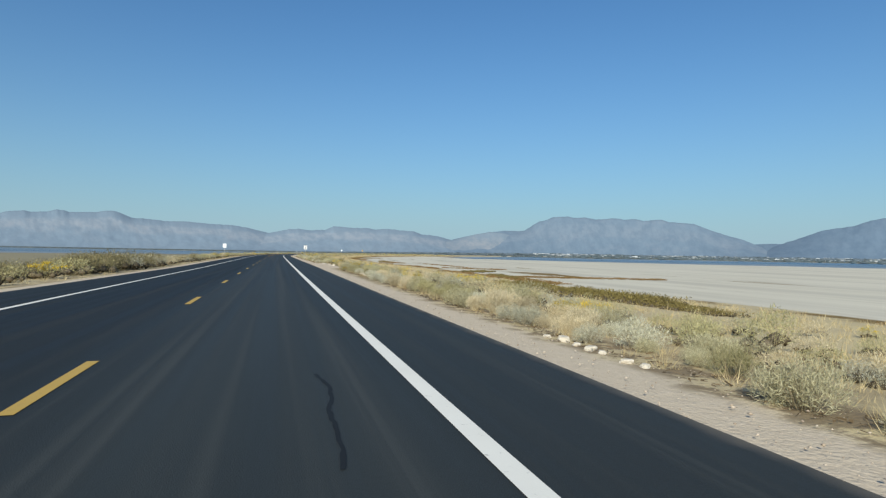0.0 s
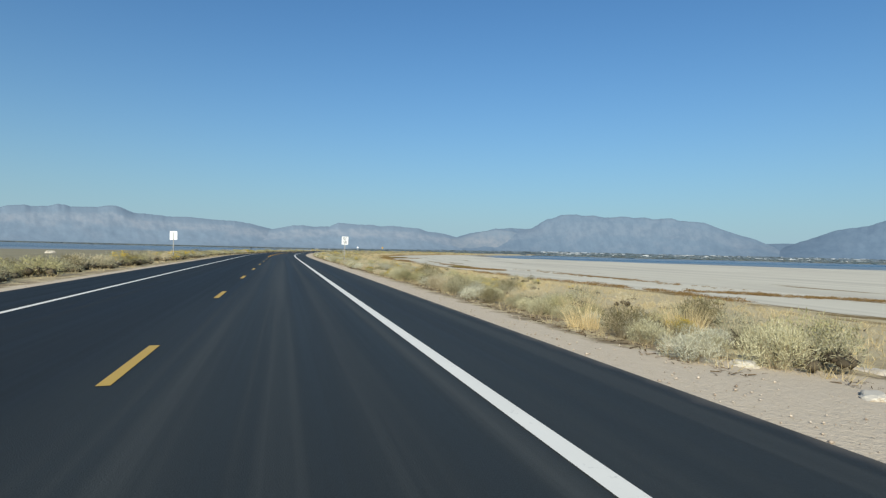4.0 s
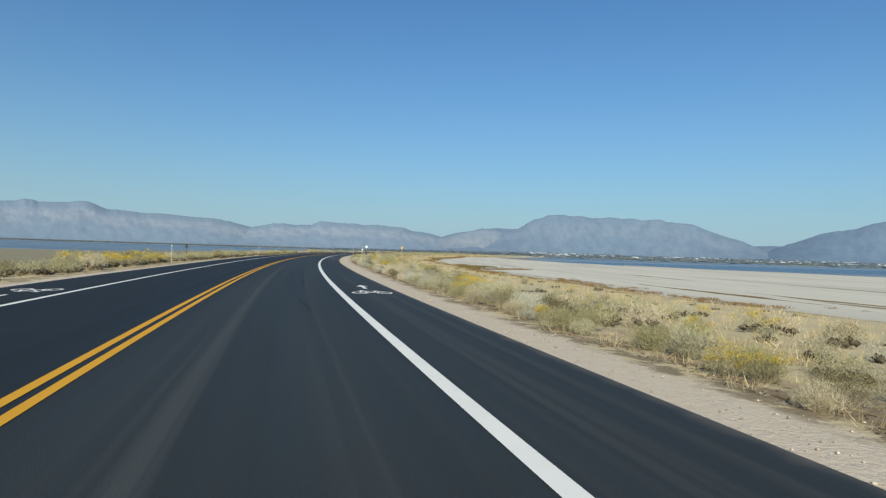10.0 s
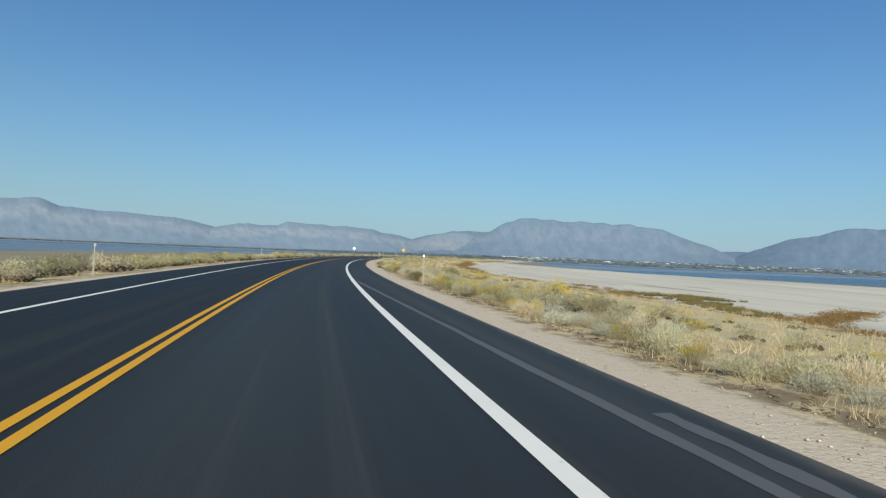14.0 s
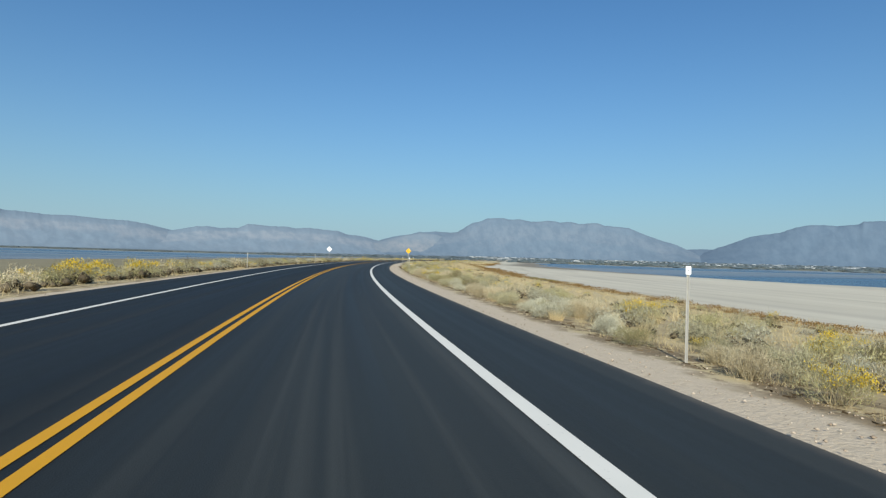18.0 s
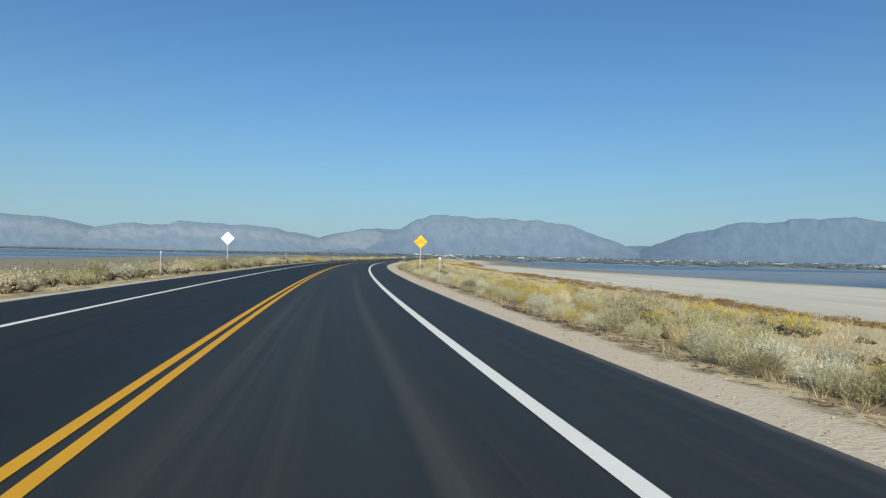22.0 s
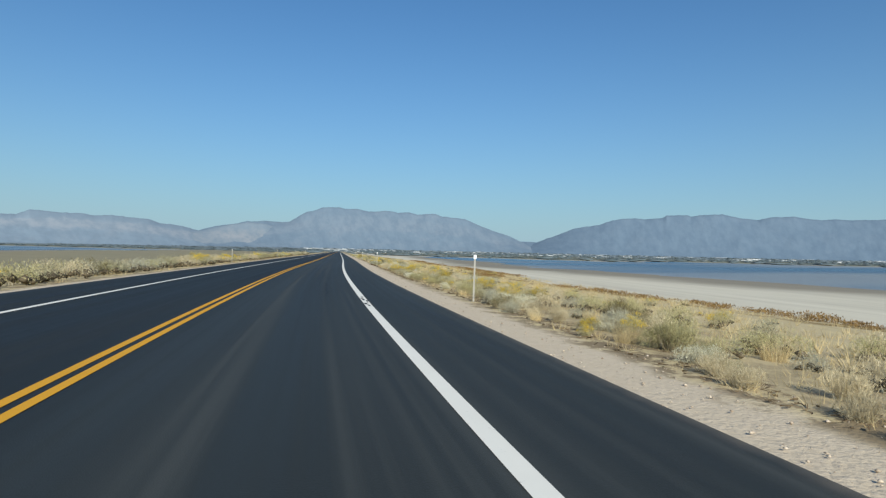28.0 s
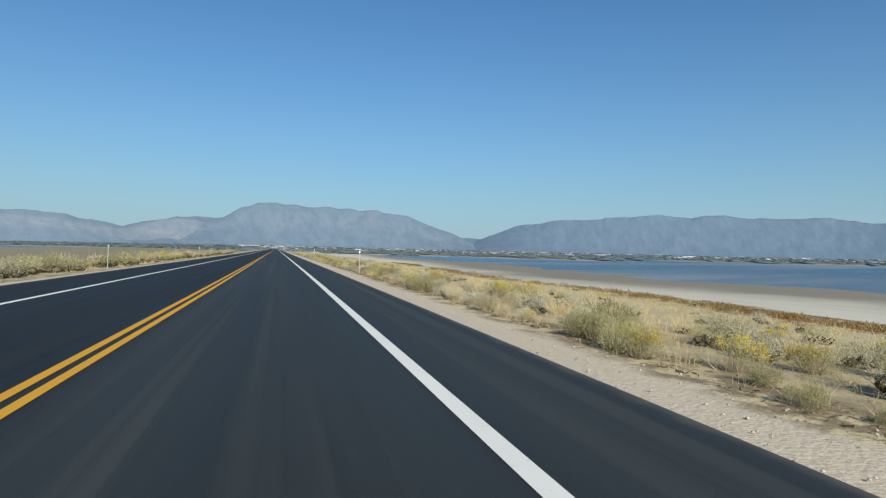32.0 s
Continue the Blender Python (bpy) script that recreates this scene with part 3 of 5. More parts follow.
def far_scatter():
    tv, tf, bv, bf = [], [], [], []
    for i in range(6500):
        a = rng.uniform(-62, 100)
        d = abs(rng.normal(0, 1)) * 260 if a > 6 else abs(rng.normal(0, 60))
        d = min(d, 640)
        r = far_line(a) + d
        c = np.array((math.sin(radians(a)) * r, math.cos(radians(a)) * r, far_ground(a, d)))
        w, h = rng.uniform(6, 22), rng.uniform(2.0, 4.2) if a > 24 else rng.uniform(1.0, 2.4)
        o = np.array([(w, 0, .4), (-w, 0, .4), (0, w, .45), (0, -w, .4), (rng.uniform(-.3, .3) * w, 0, 1.0), (0, 0, -.2)]) * (1, 1, h) * rng.uniform(0.75, 1.25, (6, 3))
        tf += [tuple(q + len(tv) for q in f) for f in OCTA_F]
        tv += list(o + c)
    for i in range(1800):
        a = rng.uniform(-62, 100)
        r = bar_start(a) * 1.12 + (far_line(a) - bar_start(a) * 1.12) * rng.random() ** 1.3
        c = np.array((math.sin(radians(a)) * r, 250 + math.cos(radians(a)) * r, -1.45))
        w, h = rng.uniform(3, 14), rng.uniform(0.8, 2.4) if a > 4 else rng.uniform(0.4, 1.2)
        o = np.array([(w, 0, .4), (-w, 0, .4), (0, w, .45), (0, -w, .4), (0, 0, 1.0), (0, 0, -.2)]) * (1, 1, h) * rng.uniform(0.75, 1.25, (6, 3))
        tf += [tuple(q + len(tv) for q in f) for f in OCTA_F]
        tv += list(o + c)
    for i in range(430):
        a = rng.uniform(24, 100) if i % 9 else rng.uniform(-50, 24)
        d = rng.uniform(40, 560) if a > 24 else rng.uniform(20, 160)
        r = far_line(a) + d
        z0 = far_ground(a, d) - 0.5
        w, dep, h = rng.uniform(6, 40), rng.uniform(5, 10), rng.uniform(0.8, 2.1) * (1.0 if a > 24 else 0.6)
        if rng.random() < 0.16:
            w, h = w * 3.4, h * 1.2
        ca, sa = math.cos(radians(a)), math.sin(radians(a))
        box = [(-w, -dep, 0), (w, -dep, 0), (w, dep, 0), (-w, dep, 0), (-w, -dep, h), (w, -dep, h), (w, dep, h), (-w, dep, h), (-w, 0, h * 1.35), (w, 0, h * 1.35)]
        k0 = len(bv)
        bv += [(sa * (r + y) + ca * x * .5, ca * (r + y) - sa * x * .5, z0 + z) for x, y, z in box]
        bf += [tuple(k0 + q for q in f) for f in ((0, 1, 5), (0, 5, 4), (1, 2, 6), (1, 6, 5), (3, 0, 4), (3, 4, 7), (4, 5, 9), (4, 9, 8), (7, 8, 9), (7, 9, 6), (5, 6, 9), (7, 4, 8))]
    tagged(new("far_trees", join_mesh("far_trees", tv, tf, FAR_TREES)), "dark green tree belts tinted with haze along the far lake shore", "trees", kind="stuff")
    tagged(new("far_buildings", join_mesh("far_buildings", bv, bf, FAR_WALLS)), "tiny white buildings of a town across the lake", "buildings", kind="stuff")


far_scatter()

# ---- plants of the verge ----
SAGE = mat_leaf("pale_sage_leaf", (0.33, 0.305, 0.18), (0.62, 0.57, 0.37))
SILVER = mat_leaf("silver_sage_leaf", (0.38, 0.365, 0.265), (0.69, 0.66, 0.50))
SAGE_STEM = mat_leaf("grey_stem", (0.22, 0.18, 0.11), (0.52, 0.435, 0.29))
GREEN = mat_leaf("dusty_green_leaf", (0.27, 0.25, 0.12), (0.50, 0.45, 0.245))
BLOOM = mat_leaf("yellow_bloom", (0.50, 0.345, 0.022), (0.78, 0.575, 0.075), 0.2)
STRAW = mat_leaf("straw_blade", (0.44, 0.34, 0.175), (0.74, 0.605, 0.35), 0.25)
BLEACHED = mat_leaf("bleached_stem", (0.42, 0.35, 0.215), (0.69, 0.60, 0.41))
# dark cores set inside the bushes imitate shade between the leaves
CORE_SHADE = mat_leaf("inner_shade_core", (0.07, 0.055, 0.035), (0.13, 0.105, 0.07), thin=0.0)
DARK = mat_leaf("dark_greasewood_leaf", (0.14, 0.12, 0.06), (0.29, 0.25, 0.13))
OLIVE = mat_leaf("olive_weed", (0.17, 0.135, 0.045), (0.33, 0.265, 0.095))
RUST = mat_leaf("rusty_weed", (0.14, 0.088, 0.036), (0.30, 0.19, 0.075))


def unit(v):
    return v / np.maximum(np.linalg.norm(v, axis=-1, keepdims=True), 1e-9)


def blades(r, n, base, spread_, low, high, width, lean=0.25, plain=False):
    """n thin tapering blades, bent once, or of one triangle each where plain."""
    a = r.uniform(0, 2 * np.pi, n)
    rad = base * np.sqrt(r.uniform(0, 1, n))
    p0 = np.stack([rad * np.cos(a), rad * np.sin(a), np.zeros(n)], 1)
    tilt = r.uniform(0, spread_, n) ** 1.0
    a2 = a + r.normal(0, 0.5, n)
    d = np.stack([np.sin(tilt) * np.cos(a2), np.sin(tilt) * np.sin(a2), np.cos(tilt)], 1)
    ln = r.uniform(low, high, n)[:, None]
    p1 = p0 + d * ln * 0.55
    d2 = unit(d + np.stack([np.cos(a2), np.sin(a2), np.zeros(n)], 1) * lean)
    p2 = p1 + d2 * ln * 0.45
    side = unit(np.cross(d, r.normal(0, 1, (n, 3)))) * width * r.uniform(0.6, 1.3, n)[:, None]
    if plain:
        return np.stack([p0 - side, p0 + side, p2], 1).reshape(-1, 3), np.arange(n * 3).reshape(-1, 3), p2
    v = np.stack([p0 - side, p0 + side, p1 - side * 0.7, p1 + side * 0.7, p2], 1).reshape(-1, 3)
    f = (np.array([(0, 1, 3), (0, 3, 2), (2, 3, 4)])[None] + (np.arange(n) * 5)[:, None, None]).reshape(-1, 3)
    return v, f, p2


def leaves(r, pts, nrm, size, stretch=3.0, skin=0.4, rise=0.8):
    """A slim pointed leaf at each point: some lie along the skin of the bush, the rest stand out of it and up."""
    n = len(pts)
    flat = (r.random(n) < skin)[:, None]
    out = unit(nrm + r.normal(0, 0.33, (n, 3)) + (0, 0, rise))
    lie = unit(np.cross(nrm, r.normal(0, 1, (n, 3))) + (0, 0, 0.35))
    u = np.where(flat, lie, out)
    w = unit(np.cross(u, np.where(flat, nrm + r.normal(0, 0.4, (n, 3)), r.normal(0, 1, (n, 3))))) * size * r.uniform(0.5, 1.1, n)[:, None]
    u = u * size * stretch * r.uniform(0.6, 1.4, n)[:, None]
    v = np.stack([pts - u * 0.5 - w * 0.5, pts - u * 0.4 + w * 0.5, pts + u * 0.6], 1).reshape(-1, 3)
    return v, np.arange(n * 3).reshape(-1, 3)


def lobes(r, k0, radius, height):
    """Centres and radii of the rounded tufts that make up one bush."""
    a = np.arange(k0) / k0 * 2 * np.pi + r.uniform(0, 6.28) + r.normal(0, 0.35, k0)
    far = radius * r.uniform(0.34, 0.66, k0)
    far[0] *= 0.25
    c = np.stack([far * np.cos(a), far * np.sin(a), height * r.uniform(0.30, 0.56, k0)], 1)
    c[0, 2] = height * 0.60
    return c, radius * r.uniform(0.34, 0.50, k0)


def bush_arrays(r, radius, height, leaf_n, stem_n, leaf, stem_w, bloom_n=0, stretch=3.0, tufts=7, skin=0.4, rise=0.8, core=0.0):
    """Vertices, triangles and material slots of one bush: 0 stems, 1 leaves, 2 blooms, 3 dark cores standing in for
    shade inside.
    """
    tall = height / radius
    c, rad = lobes(r, tufts, radius, height)
    pick = r.choice(tufts, leaf_n * 2, p=rad ** 2 / (rad ** 2).sum())
    way = unit(r.normal(0, 1, (leaf_n * 2, 3)) + (0, 0, 0.25))
    deep = (0.25 + 0.83 * np.sqrt(r.random((leaf_n * 2, 1)))) * (1 + 0.10 * np.sin(way[:, :1] * 9 + pick[:, None] * 2.0))
    pts = c[pick] + way * rad[pick][:, None] * deep * (1, 1, min(1.0, tall))
    gap = np.linalg.norm(pts[:, None] - c[None], axis=2) / rad[None]
    gap[np.arange(len(pts)), pick] = 9
    keep = (gap.min(1) > 0.35) & (pts[:, 2] > 0.02)
    pts, way = pts[keep][:leaf_n], way[keep][:leaf_n]
    lv, lf = leaves(r, pts, way, leaf, stretch, skin, rise)
    v, f, tips = blades(r, stem_n, radius * 0.26, 0.85, height * 0.65, height * 1.12, stem_w, 0.2, True)
    parts_ = [(v, f, 0), (lv, lf, 1)]
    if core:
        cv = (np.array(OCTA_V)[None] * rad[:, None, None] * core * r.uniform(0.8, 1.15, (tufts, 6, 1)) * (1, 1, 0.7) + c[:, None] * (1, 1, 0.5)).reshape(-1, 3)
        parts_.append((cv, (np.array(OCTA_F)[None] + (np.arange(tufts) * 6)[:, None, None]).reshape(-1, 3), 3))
    if bloom_n:
        high = np.flatnonzero((way[:, 2] > 0.15) & (pts[:, 2] > height * 0.42))
        heads_ = pts[high[r.integers(len(high), size=max(9, bloom_n // 60))]]
        at = r.integers(len(heads_), size=bloom_n)
        top = heads_[at] + r.normal(0, 0.06, (bloom_n, 3)) * (1, 1, 0.5) + (0, 0, 0.03)
        parts_.append((*leaves(r, top, np.tile((0.0, 0.0, 1.0), (bloom_n, 1)), max(leaf * 1.3, 0.016), 1.5, 0.6), 2))
    return parts_


def stack(parts_):
    vs, fs, ms, k0 = [], [], [], 0
    for v, f, m in parts_:
        vs.append(v)
        fs.append(f + k0)
        ms.append(np.full(len(f), m))
        k0 += len(v)
    return np.concatenate(vs), np.concatenate(fs), np.concatenate(ms)


def floor_at(s, lat):
    return float(ground_z(np.array([s]), np.array([float(lat)]))[0][0])


pr = np.random.default_rng(11)
SPOTS = defaultdict(list)         # kind: (s, lat, size)


def patch(s, seed):
    return math.sin(s / 23.0 + seed) + 0.8 * math.sin(s / 9.1 + 2 * seed) + 0.5 * math.sin(s / 61.0 + 3 * seed)


def field(s, lat, k0, long=7.0, wide=3.0):
    """A slow wandering over the verge, by which plants of a kind stand together."""
    return noise.noise(Vector((s / long, lat / wide, k0 * 7.31 + 0.37)))


def sow():
    """Where each plant of the verge stands, on both sides of the road."""
    for s in np.arange(-25, 800, 0.5):
        # right side: a dense belt, then scattered plants
        for lat0, lat1, chance in ((4.0, 5.5, 0.86), (5.5, 8.2, 0.86), (8.2, 12.0, 0.52 if s > 255 else 0.32), (12.0, 17.0, 0.26 if s > 255 else 0.16), (17.0, 23.0, 0.10)):
            lat = pr.uniform(lat0, lat1)
            if pr.random() > chance or (lat < 5.5 and 54 < s < 84) or (lat < 9.2 and 79.5 < s < 86) or (lat < 7.6 and 75 < s < 78) or (lat > 8.6 and 14 < s < 47):
                continue
            sp = s + pr.uniform(-0.4, 0.4)
            size = pr.uniform(0.75, 1.5) * (0.88 if lat0 < 5 else 1.12) * (0.62 if lat > 12 else 0.80 if lat > 8.2 else 1.0) * (0.85 if s > 540 else 1.0)
            size *= (1 + 0.4 * field(sp, lat, 9.0, 5.0, 2.5)) * (0.9 if lat < 8.2 else 1.0)
            warm = min(1.0, max(0.0, (sp - 540) / 50))
            gold = (0.035 + 0.095 * min(1, max(0, (sp - 130) / 100)) + 0.05 * warm) * (2.4 if patch(s, 7.0) > 0.7 else 0.5)
            q = field(sp, lat, 2.0, 8.0, 3.5) + 0.17 * pr.normal()
            if field(sp, lat, 1.0, 1.9, 1.3) + 0.05 * pr.normal() > 0.46 - 0.72 * gold:
                kind = "rabbitbrush"
            elif pr.random() < (0.03 if lat0 < 5 else 0.07) + 0.10 * warm + (0.08 if lat > 12 else 0):
                kind = "straw_tuft"
            elif pr.random() < 0.075:
                kind = "greasewood"
            elif q < -0.20 + 0.10 * warm:
                kind = "green_bush"
            else:
                kind = "sagebrush" if q < 0.06 else "silver_sagebrush" if q < 0.27 else "bleached_brush"
            SPOTS[kind].append((sp, lat, size))
        gold_l = 0.7 if any(abs(s - c) < w for c, w in ((247, 8), (555, 8))) else 0.3 if any(abs(s - c) < w for c, w in ((160, 14), (392, 12), (622, 14), (700, 12))) else 0.03
        for lat0, lat1, chance in ((-14.6, -13.4, 0.34), (-16.4, -14.6, 0.46), (-20.0, -16.4, 0.26)):
            if pr.random() > chance or field(s, lat0, 6.0, 6.0, 3.0) > 0.34:
                continue
            q = field(s, lat0, 4.0, 6.0, 3.0) + 0.15 * pr.normal()
            kind = "rabbitbrush" if pr.random() < gold_l else "green_bush" if q < (-0.3 if 400 < s < 530 else -0.08) else "sagebrush" if q < (0.0 if 400 < s < 530 else 0.16) else "silver_sagebrush" if q < 0.24 else "bleached_brush"
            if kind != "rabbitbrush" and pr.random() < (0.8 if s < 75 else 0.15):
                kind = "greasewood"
            SPOTS[kind].append((s + pr.uniform(-0.4, 0.4), pr.uniform(lat0, lat1), pr.uniform(1.15, 2.3) * (0.7 if lat0 > -14.5 else 1.0) * (1.35 if s < 75 else 1.0)))
    # dark weeds where the bank meets the flat, and strips of them on the flat
    for s in np.arange(-20, 800, 0.36):
        if patch(s, 3.0) > (-0.5 if s > 560 else 0.1) or patch(s * 1.7, 8.0) > 0.9:
            SPOTS["rusty_weed"].append((s, bank_edge(s) + pr.normal(-1.0, 1.1), pr.uniform(0.6, 1.5) * (1.15 if s > 540 else 1.0)))
    for c, lat, long, wide, n in ((150, 40, 26, 0.9, 120), (205, 34, 18, 0.9, 110), (262, 30, 12, 0.8, 80), (345, 29, 9, 0.8, 60)):
        for i in range(n):
            SPOTS["rusty_weed"].append((c + pr.normal(0, long / 2), lat + pr.normal(0, wide), pr.uniform(0.5, 0.9)))
    for s0, l0, wide, n in ((39.0, 10.6, 0.7, 5), (36.6, 10.3, 0.7, 4), (34.4, 10.0, 0.6, 4), (277.4, 12.6, 0.9, 4), (270.4, 8.4, 0.8, 5), (61, 11.0, 0.8, 4), (448, 12, 1.2, 5), (330, 13, 1.2, 5), (598.6, 4.6, 0.4, 4), (597.7, 5.5, 0.4, 4), (611.5, 9.6, 0.7, 3)):
        for i in range(n):
            SPOTS["rabbitbrush"].append((s0 + pr.normal(0, wide), l0 + pr.normal(0, wide * 0.5), pr.uniform(0.9, 1.4)))
    for i in range(120):
        SPOTS["olive_weed"].append((pr.uniform(24.5, 33.0), 16.0 + pr.normal(0, 0.65), pr.uniform(1.2, 2.0)))
    for i in range(110):
        a, q = pr.uniform(0, 6.28), pr.random() ** 0.5
        SPOTS["olive_weed"].append((41.4 + 2.2 * q * math.cos(a), 16.6 + 2.4 * q * math.sin(a), pr.uniform(1.3, 2.1) * (1.15 - 0.5 * q)))
    for kind, s0, lat0, s1, lat1, wide, n in (
            ("olive_weed", 20.5, 16.2, 25, 16.0, 0.5, 50), ("olive_weed", 96.5, 29.5, 100, 34.5, 0.9, 100), ("olive_weed", 306, 24.5, 323, 29.6, 0.8, 160), ("olive_weed", 323, 33.5, 332, 27.7, 0.7, 130), ("olive_weed", 432, 24.6, 446, 24.0, 0.5, 60),
            ("olive_weed", 186, 31.2, 194, 31.2, 0.6, 110), ("rusty_weed", 175, 34.0, 187, 31.0, 0.8, 170), ("olive_weed", 72, 27.8, 83, 29.0, 0.7, 120),
            ("rusty_weed", 58, 26.5, 82, 28.5, 1.0, 240), ("rusty_weed", 70, 48, 77, 30, 0.8, 220), ("rusty_weed", 113, 43, 124, 33.4, 0.5, 130), ("rusty_weed", 34, 46, 41, 54, 0.7, 80), ("rusty_weed", 303.5, 25, 312.5, 38, 0.6, 180),
            ("rusty_weed", 287, 27, 291, 24.4, 0.7, 110), ("rusty_weed", 442, 22.2, 457, 23.2, 0.8, 170), ("rusty_weed", 457, 23.2, 480, 26.6, 1.2, 230), ("rusty_weed", 480, 26.6, 550, 28.0, 1.4, 320), ("rusty_weed", 614.5, 15.8, 629, 19.3, 0.9, 200), ("rusty_weed", 635, 21.6, 667, 23.8, 0.9, 170)):
        for i in range(n):
            q = pr.random()
            SPOTS[kind].append((s0 + (s1 - s0) * q + pr.normal(0, wide), lat0 + (lat1 - lat0) * q + pr.normal(0, wide), pr.uniform(0.6, 1.3)))


sow()


def shrub(mats, label, radius=0.52, height=0.54, dense=3000, stems=110, bloom=0, skin=0.35, rise=0.8, tufts=7):
    """How a kind of shrub is built near the road and far from it, its materials and its label."""
    near = lambda r: bush_arrays(r, radius, height, dense, stems, 0.0095, 0.0036, bloom * 3, 7.0, tufts, skin, rise)
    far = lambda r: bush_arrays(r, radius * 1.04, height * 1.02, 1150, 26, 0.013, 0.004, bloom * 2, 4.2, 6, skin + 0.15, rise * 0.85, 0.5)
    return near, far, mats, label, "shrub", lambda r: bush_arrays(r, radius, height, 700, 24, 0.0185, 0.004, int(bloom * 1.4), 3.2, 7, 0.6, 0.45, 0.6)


KINDS = {
    "sagebrush": shrub([SAGE_STEM, SAGE, BLOOM, CORE_SHADE], "pale grey-green sagebrush in dry roadside soil"),
    "silver_sagebrush": shrub([SAGE_STEM, SILVER, BLOOM, CORE_SHADE], "silvery sagebrush mound with dead twigs below", 0.55, 0.50, skin=0.45, rise=0.6),
    "bleached_brush": shrub([BLEACHED, BLEACHED, BLOOM, CORE_SHADE], "bleached straw-grey brush with thin upright stems", 0.46, 0.56, 2000, 260, skin=0.15, rise=1.3),
    "greasewood": shrub([SAGE_STEM, DARK, BLOOM, CORE_SHADE], "dark brown-green greasewood bush beside the road", 0.52, 0.62, 2000),
    "green_bush": shrub([SAGE_STEM, GREEN, BLOOM, CORE_SHADE], "dusty olive-green shrub on the sandy verge", rise=1.0),
    "rabbitbrush": shrub([SAGE_STEM, GREEN, BLOOM, CORE_SHADE], "rabbitbrush covered in golden yellow blooms", 0.50, 0.60, 1700, 120, 400, 0.3, 1.1),
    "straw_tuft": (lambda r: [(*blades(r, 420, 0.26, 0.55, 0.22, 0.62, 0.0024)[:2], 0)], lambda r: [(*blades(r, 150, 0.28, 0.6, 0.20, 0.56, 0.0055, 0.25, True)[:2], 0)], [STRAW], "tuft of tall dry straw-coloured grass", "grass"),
    "olive_weed": (None, lambda r: bush_arrays(r, 0.64, 0.30, 150, 4, 0.036, 0.008, 0, 1.6, 5, 0.6, 0.2, 0.5), [RUST, OLIVE, BLOOM, CORE_SHADE], "olive-brown weed mats out on the salt flat", "shrub"),
    "rusty_weed": (None, lambda r: bush_arrays(r, 0.64, 0.22, 90, 4, 0.048, 0.008, 0, 1.6, 5, 0.6, 0.2), [RUST, RUST, BLOOM, CORE_SHADE], "rust-brown weed mats at the rim of the salt flat", "shrub"),
}


def plant():
    for kind, (near_f, far_f, mats, label, category, *round_f) in KINDS.items():
        spots = sorted(SPOTS[kind], key=lambda q: abs(q[1] + 4.15))
        near = [q for q in spots if 0 < q[1] < 9][:290 if near_f else 0]
        chosen = set(near)
        rest = [q for q in spots if q not in chosen]
        meshes = []
        for i in range(7 if near_f else 0):
            v, f, m = stack(near_f(np.random.default_rng(100 + i)))
            meshes.append(join_mesh(kind, v, f, mats, m))
        for s, lat, size in near:
            x, y, h = along(s, lat)
            ob = new(kind, meshes[pr.integers(7)])
            z = size * pr.uniform(0.85, 1.2)
            ob.matrix_world = Matrix.Translation((x, y, floor_at(s, lat) - 0.02)) @ pose(0, 0, 0, pr.uniform(-6, 6), pr.uniform(-6, 6), pr.uniform(0, 360)) @ Matrix.Diagonal((size, size, z, 1))
            tagged(ob, label, category, group=kind + " along the verge")
        full = [stack(far_f(np.random.default_rng(200 + i))) for i in range(8)]
        big = [stack(round_f[0](np.random.default_rng(400 + i))) for i in range(8)] if round_f else full
        thin, sparse = [], []
        for variant, step_ in ((thin, 2), (sparse, 5)):
            for v, f, m in full:
                keep = np.arange(0, len(f), step_ if round_f else 1)
                tri = v[f][keep]
                mid = tri.mean(1, keepdims=True)
                variant.append(((mid + (tri - mid) * (0.9 * step_ ** 0.5 if round_f else 1.0)).reshape(-1, 3), np.arange(len(tri) * 3).reshape(-1, 3), m[keep]))
        vs, fs, ms, k0 = [], [], [], 0
        arr = np.array(rest)
        gz = ground_z(arr[:, 0], arr[:, 1])[0]
        ax, ay, _ = along(arr[:, 0], arr[:, 1])
        for i, (s, lat, size) in enumerate(rest):
            v, f, m = (sparse if s > 672 or lat > 16 or s < -8 else big if lat < 0 else thin if lat > 11 or s > 640 else full)[pr.integers(8)]
            a = pr.uniform(0, 6.28)
            c, sn, up = math.cos(a) * size, math.sin(a) * size, size * pr.uniform(0.8, 1.15)
            vs.append(np.stack([v[:, 0] * c - v[:, 1] * sn + ax[i], v[:, 0] * sn + v[:, 1] * c + ay[i], v[:, 2] * up + gz[i] - 0.02], 1))
            fs.append(f + k0)
            ms.append(m)
            k0 += len(v)
        ob = new(kind + "_thicket", join_mesh(kind + "_thicket", np.concatenate(vs), np.concatenate(fs), mats, np.concatenate(ms)))
        tagged(ob, label.replace("tuft of ", "").replace("covered", "thicket covered"), category, kind="stuff")


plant()


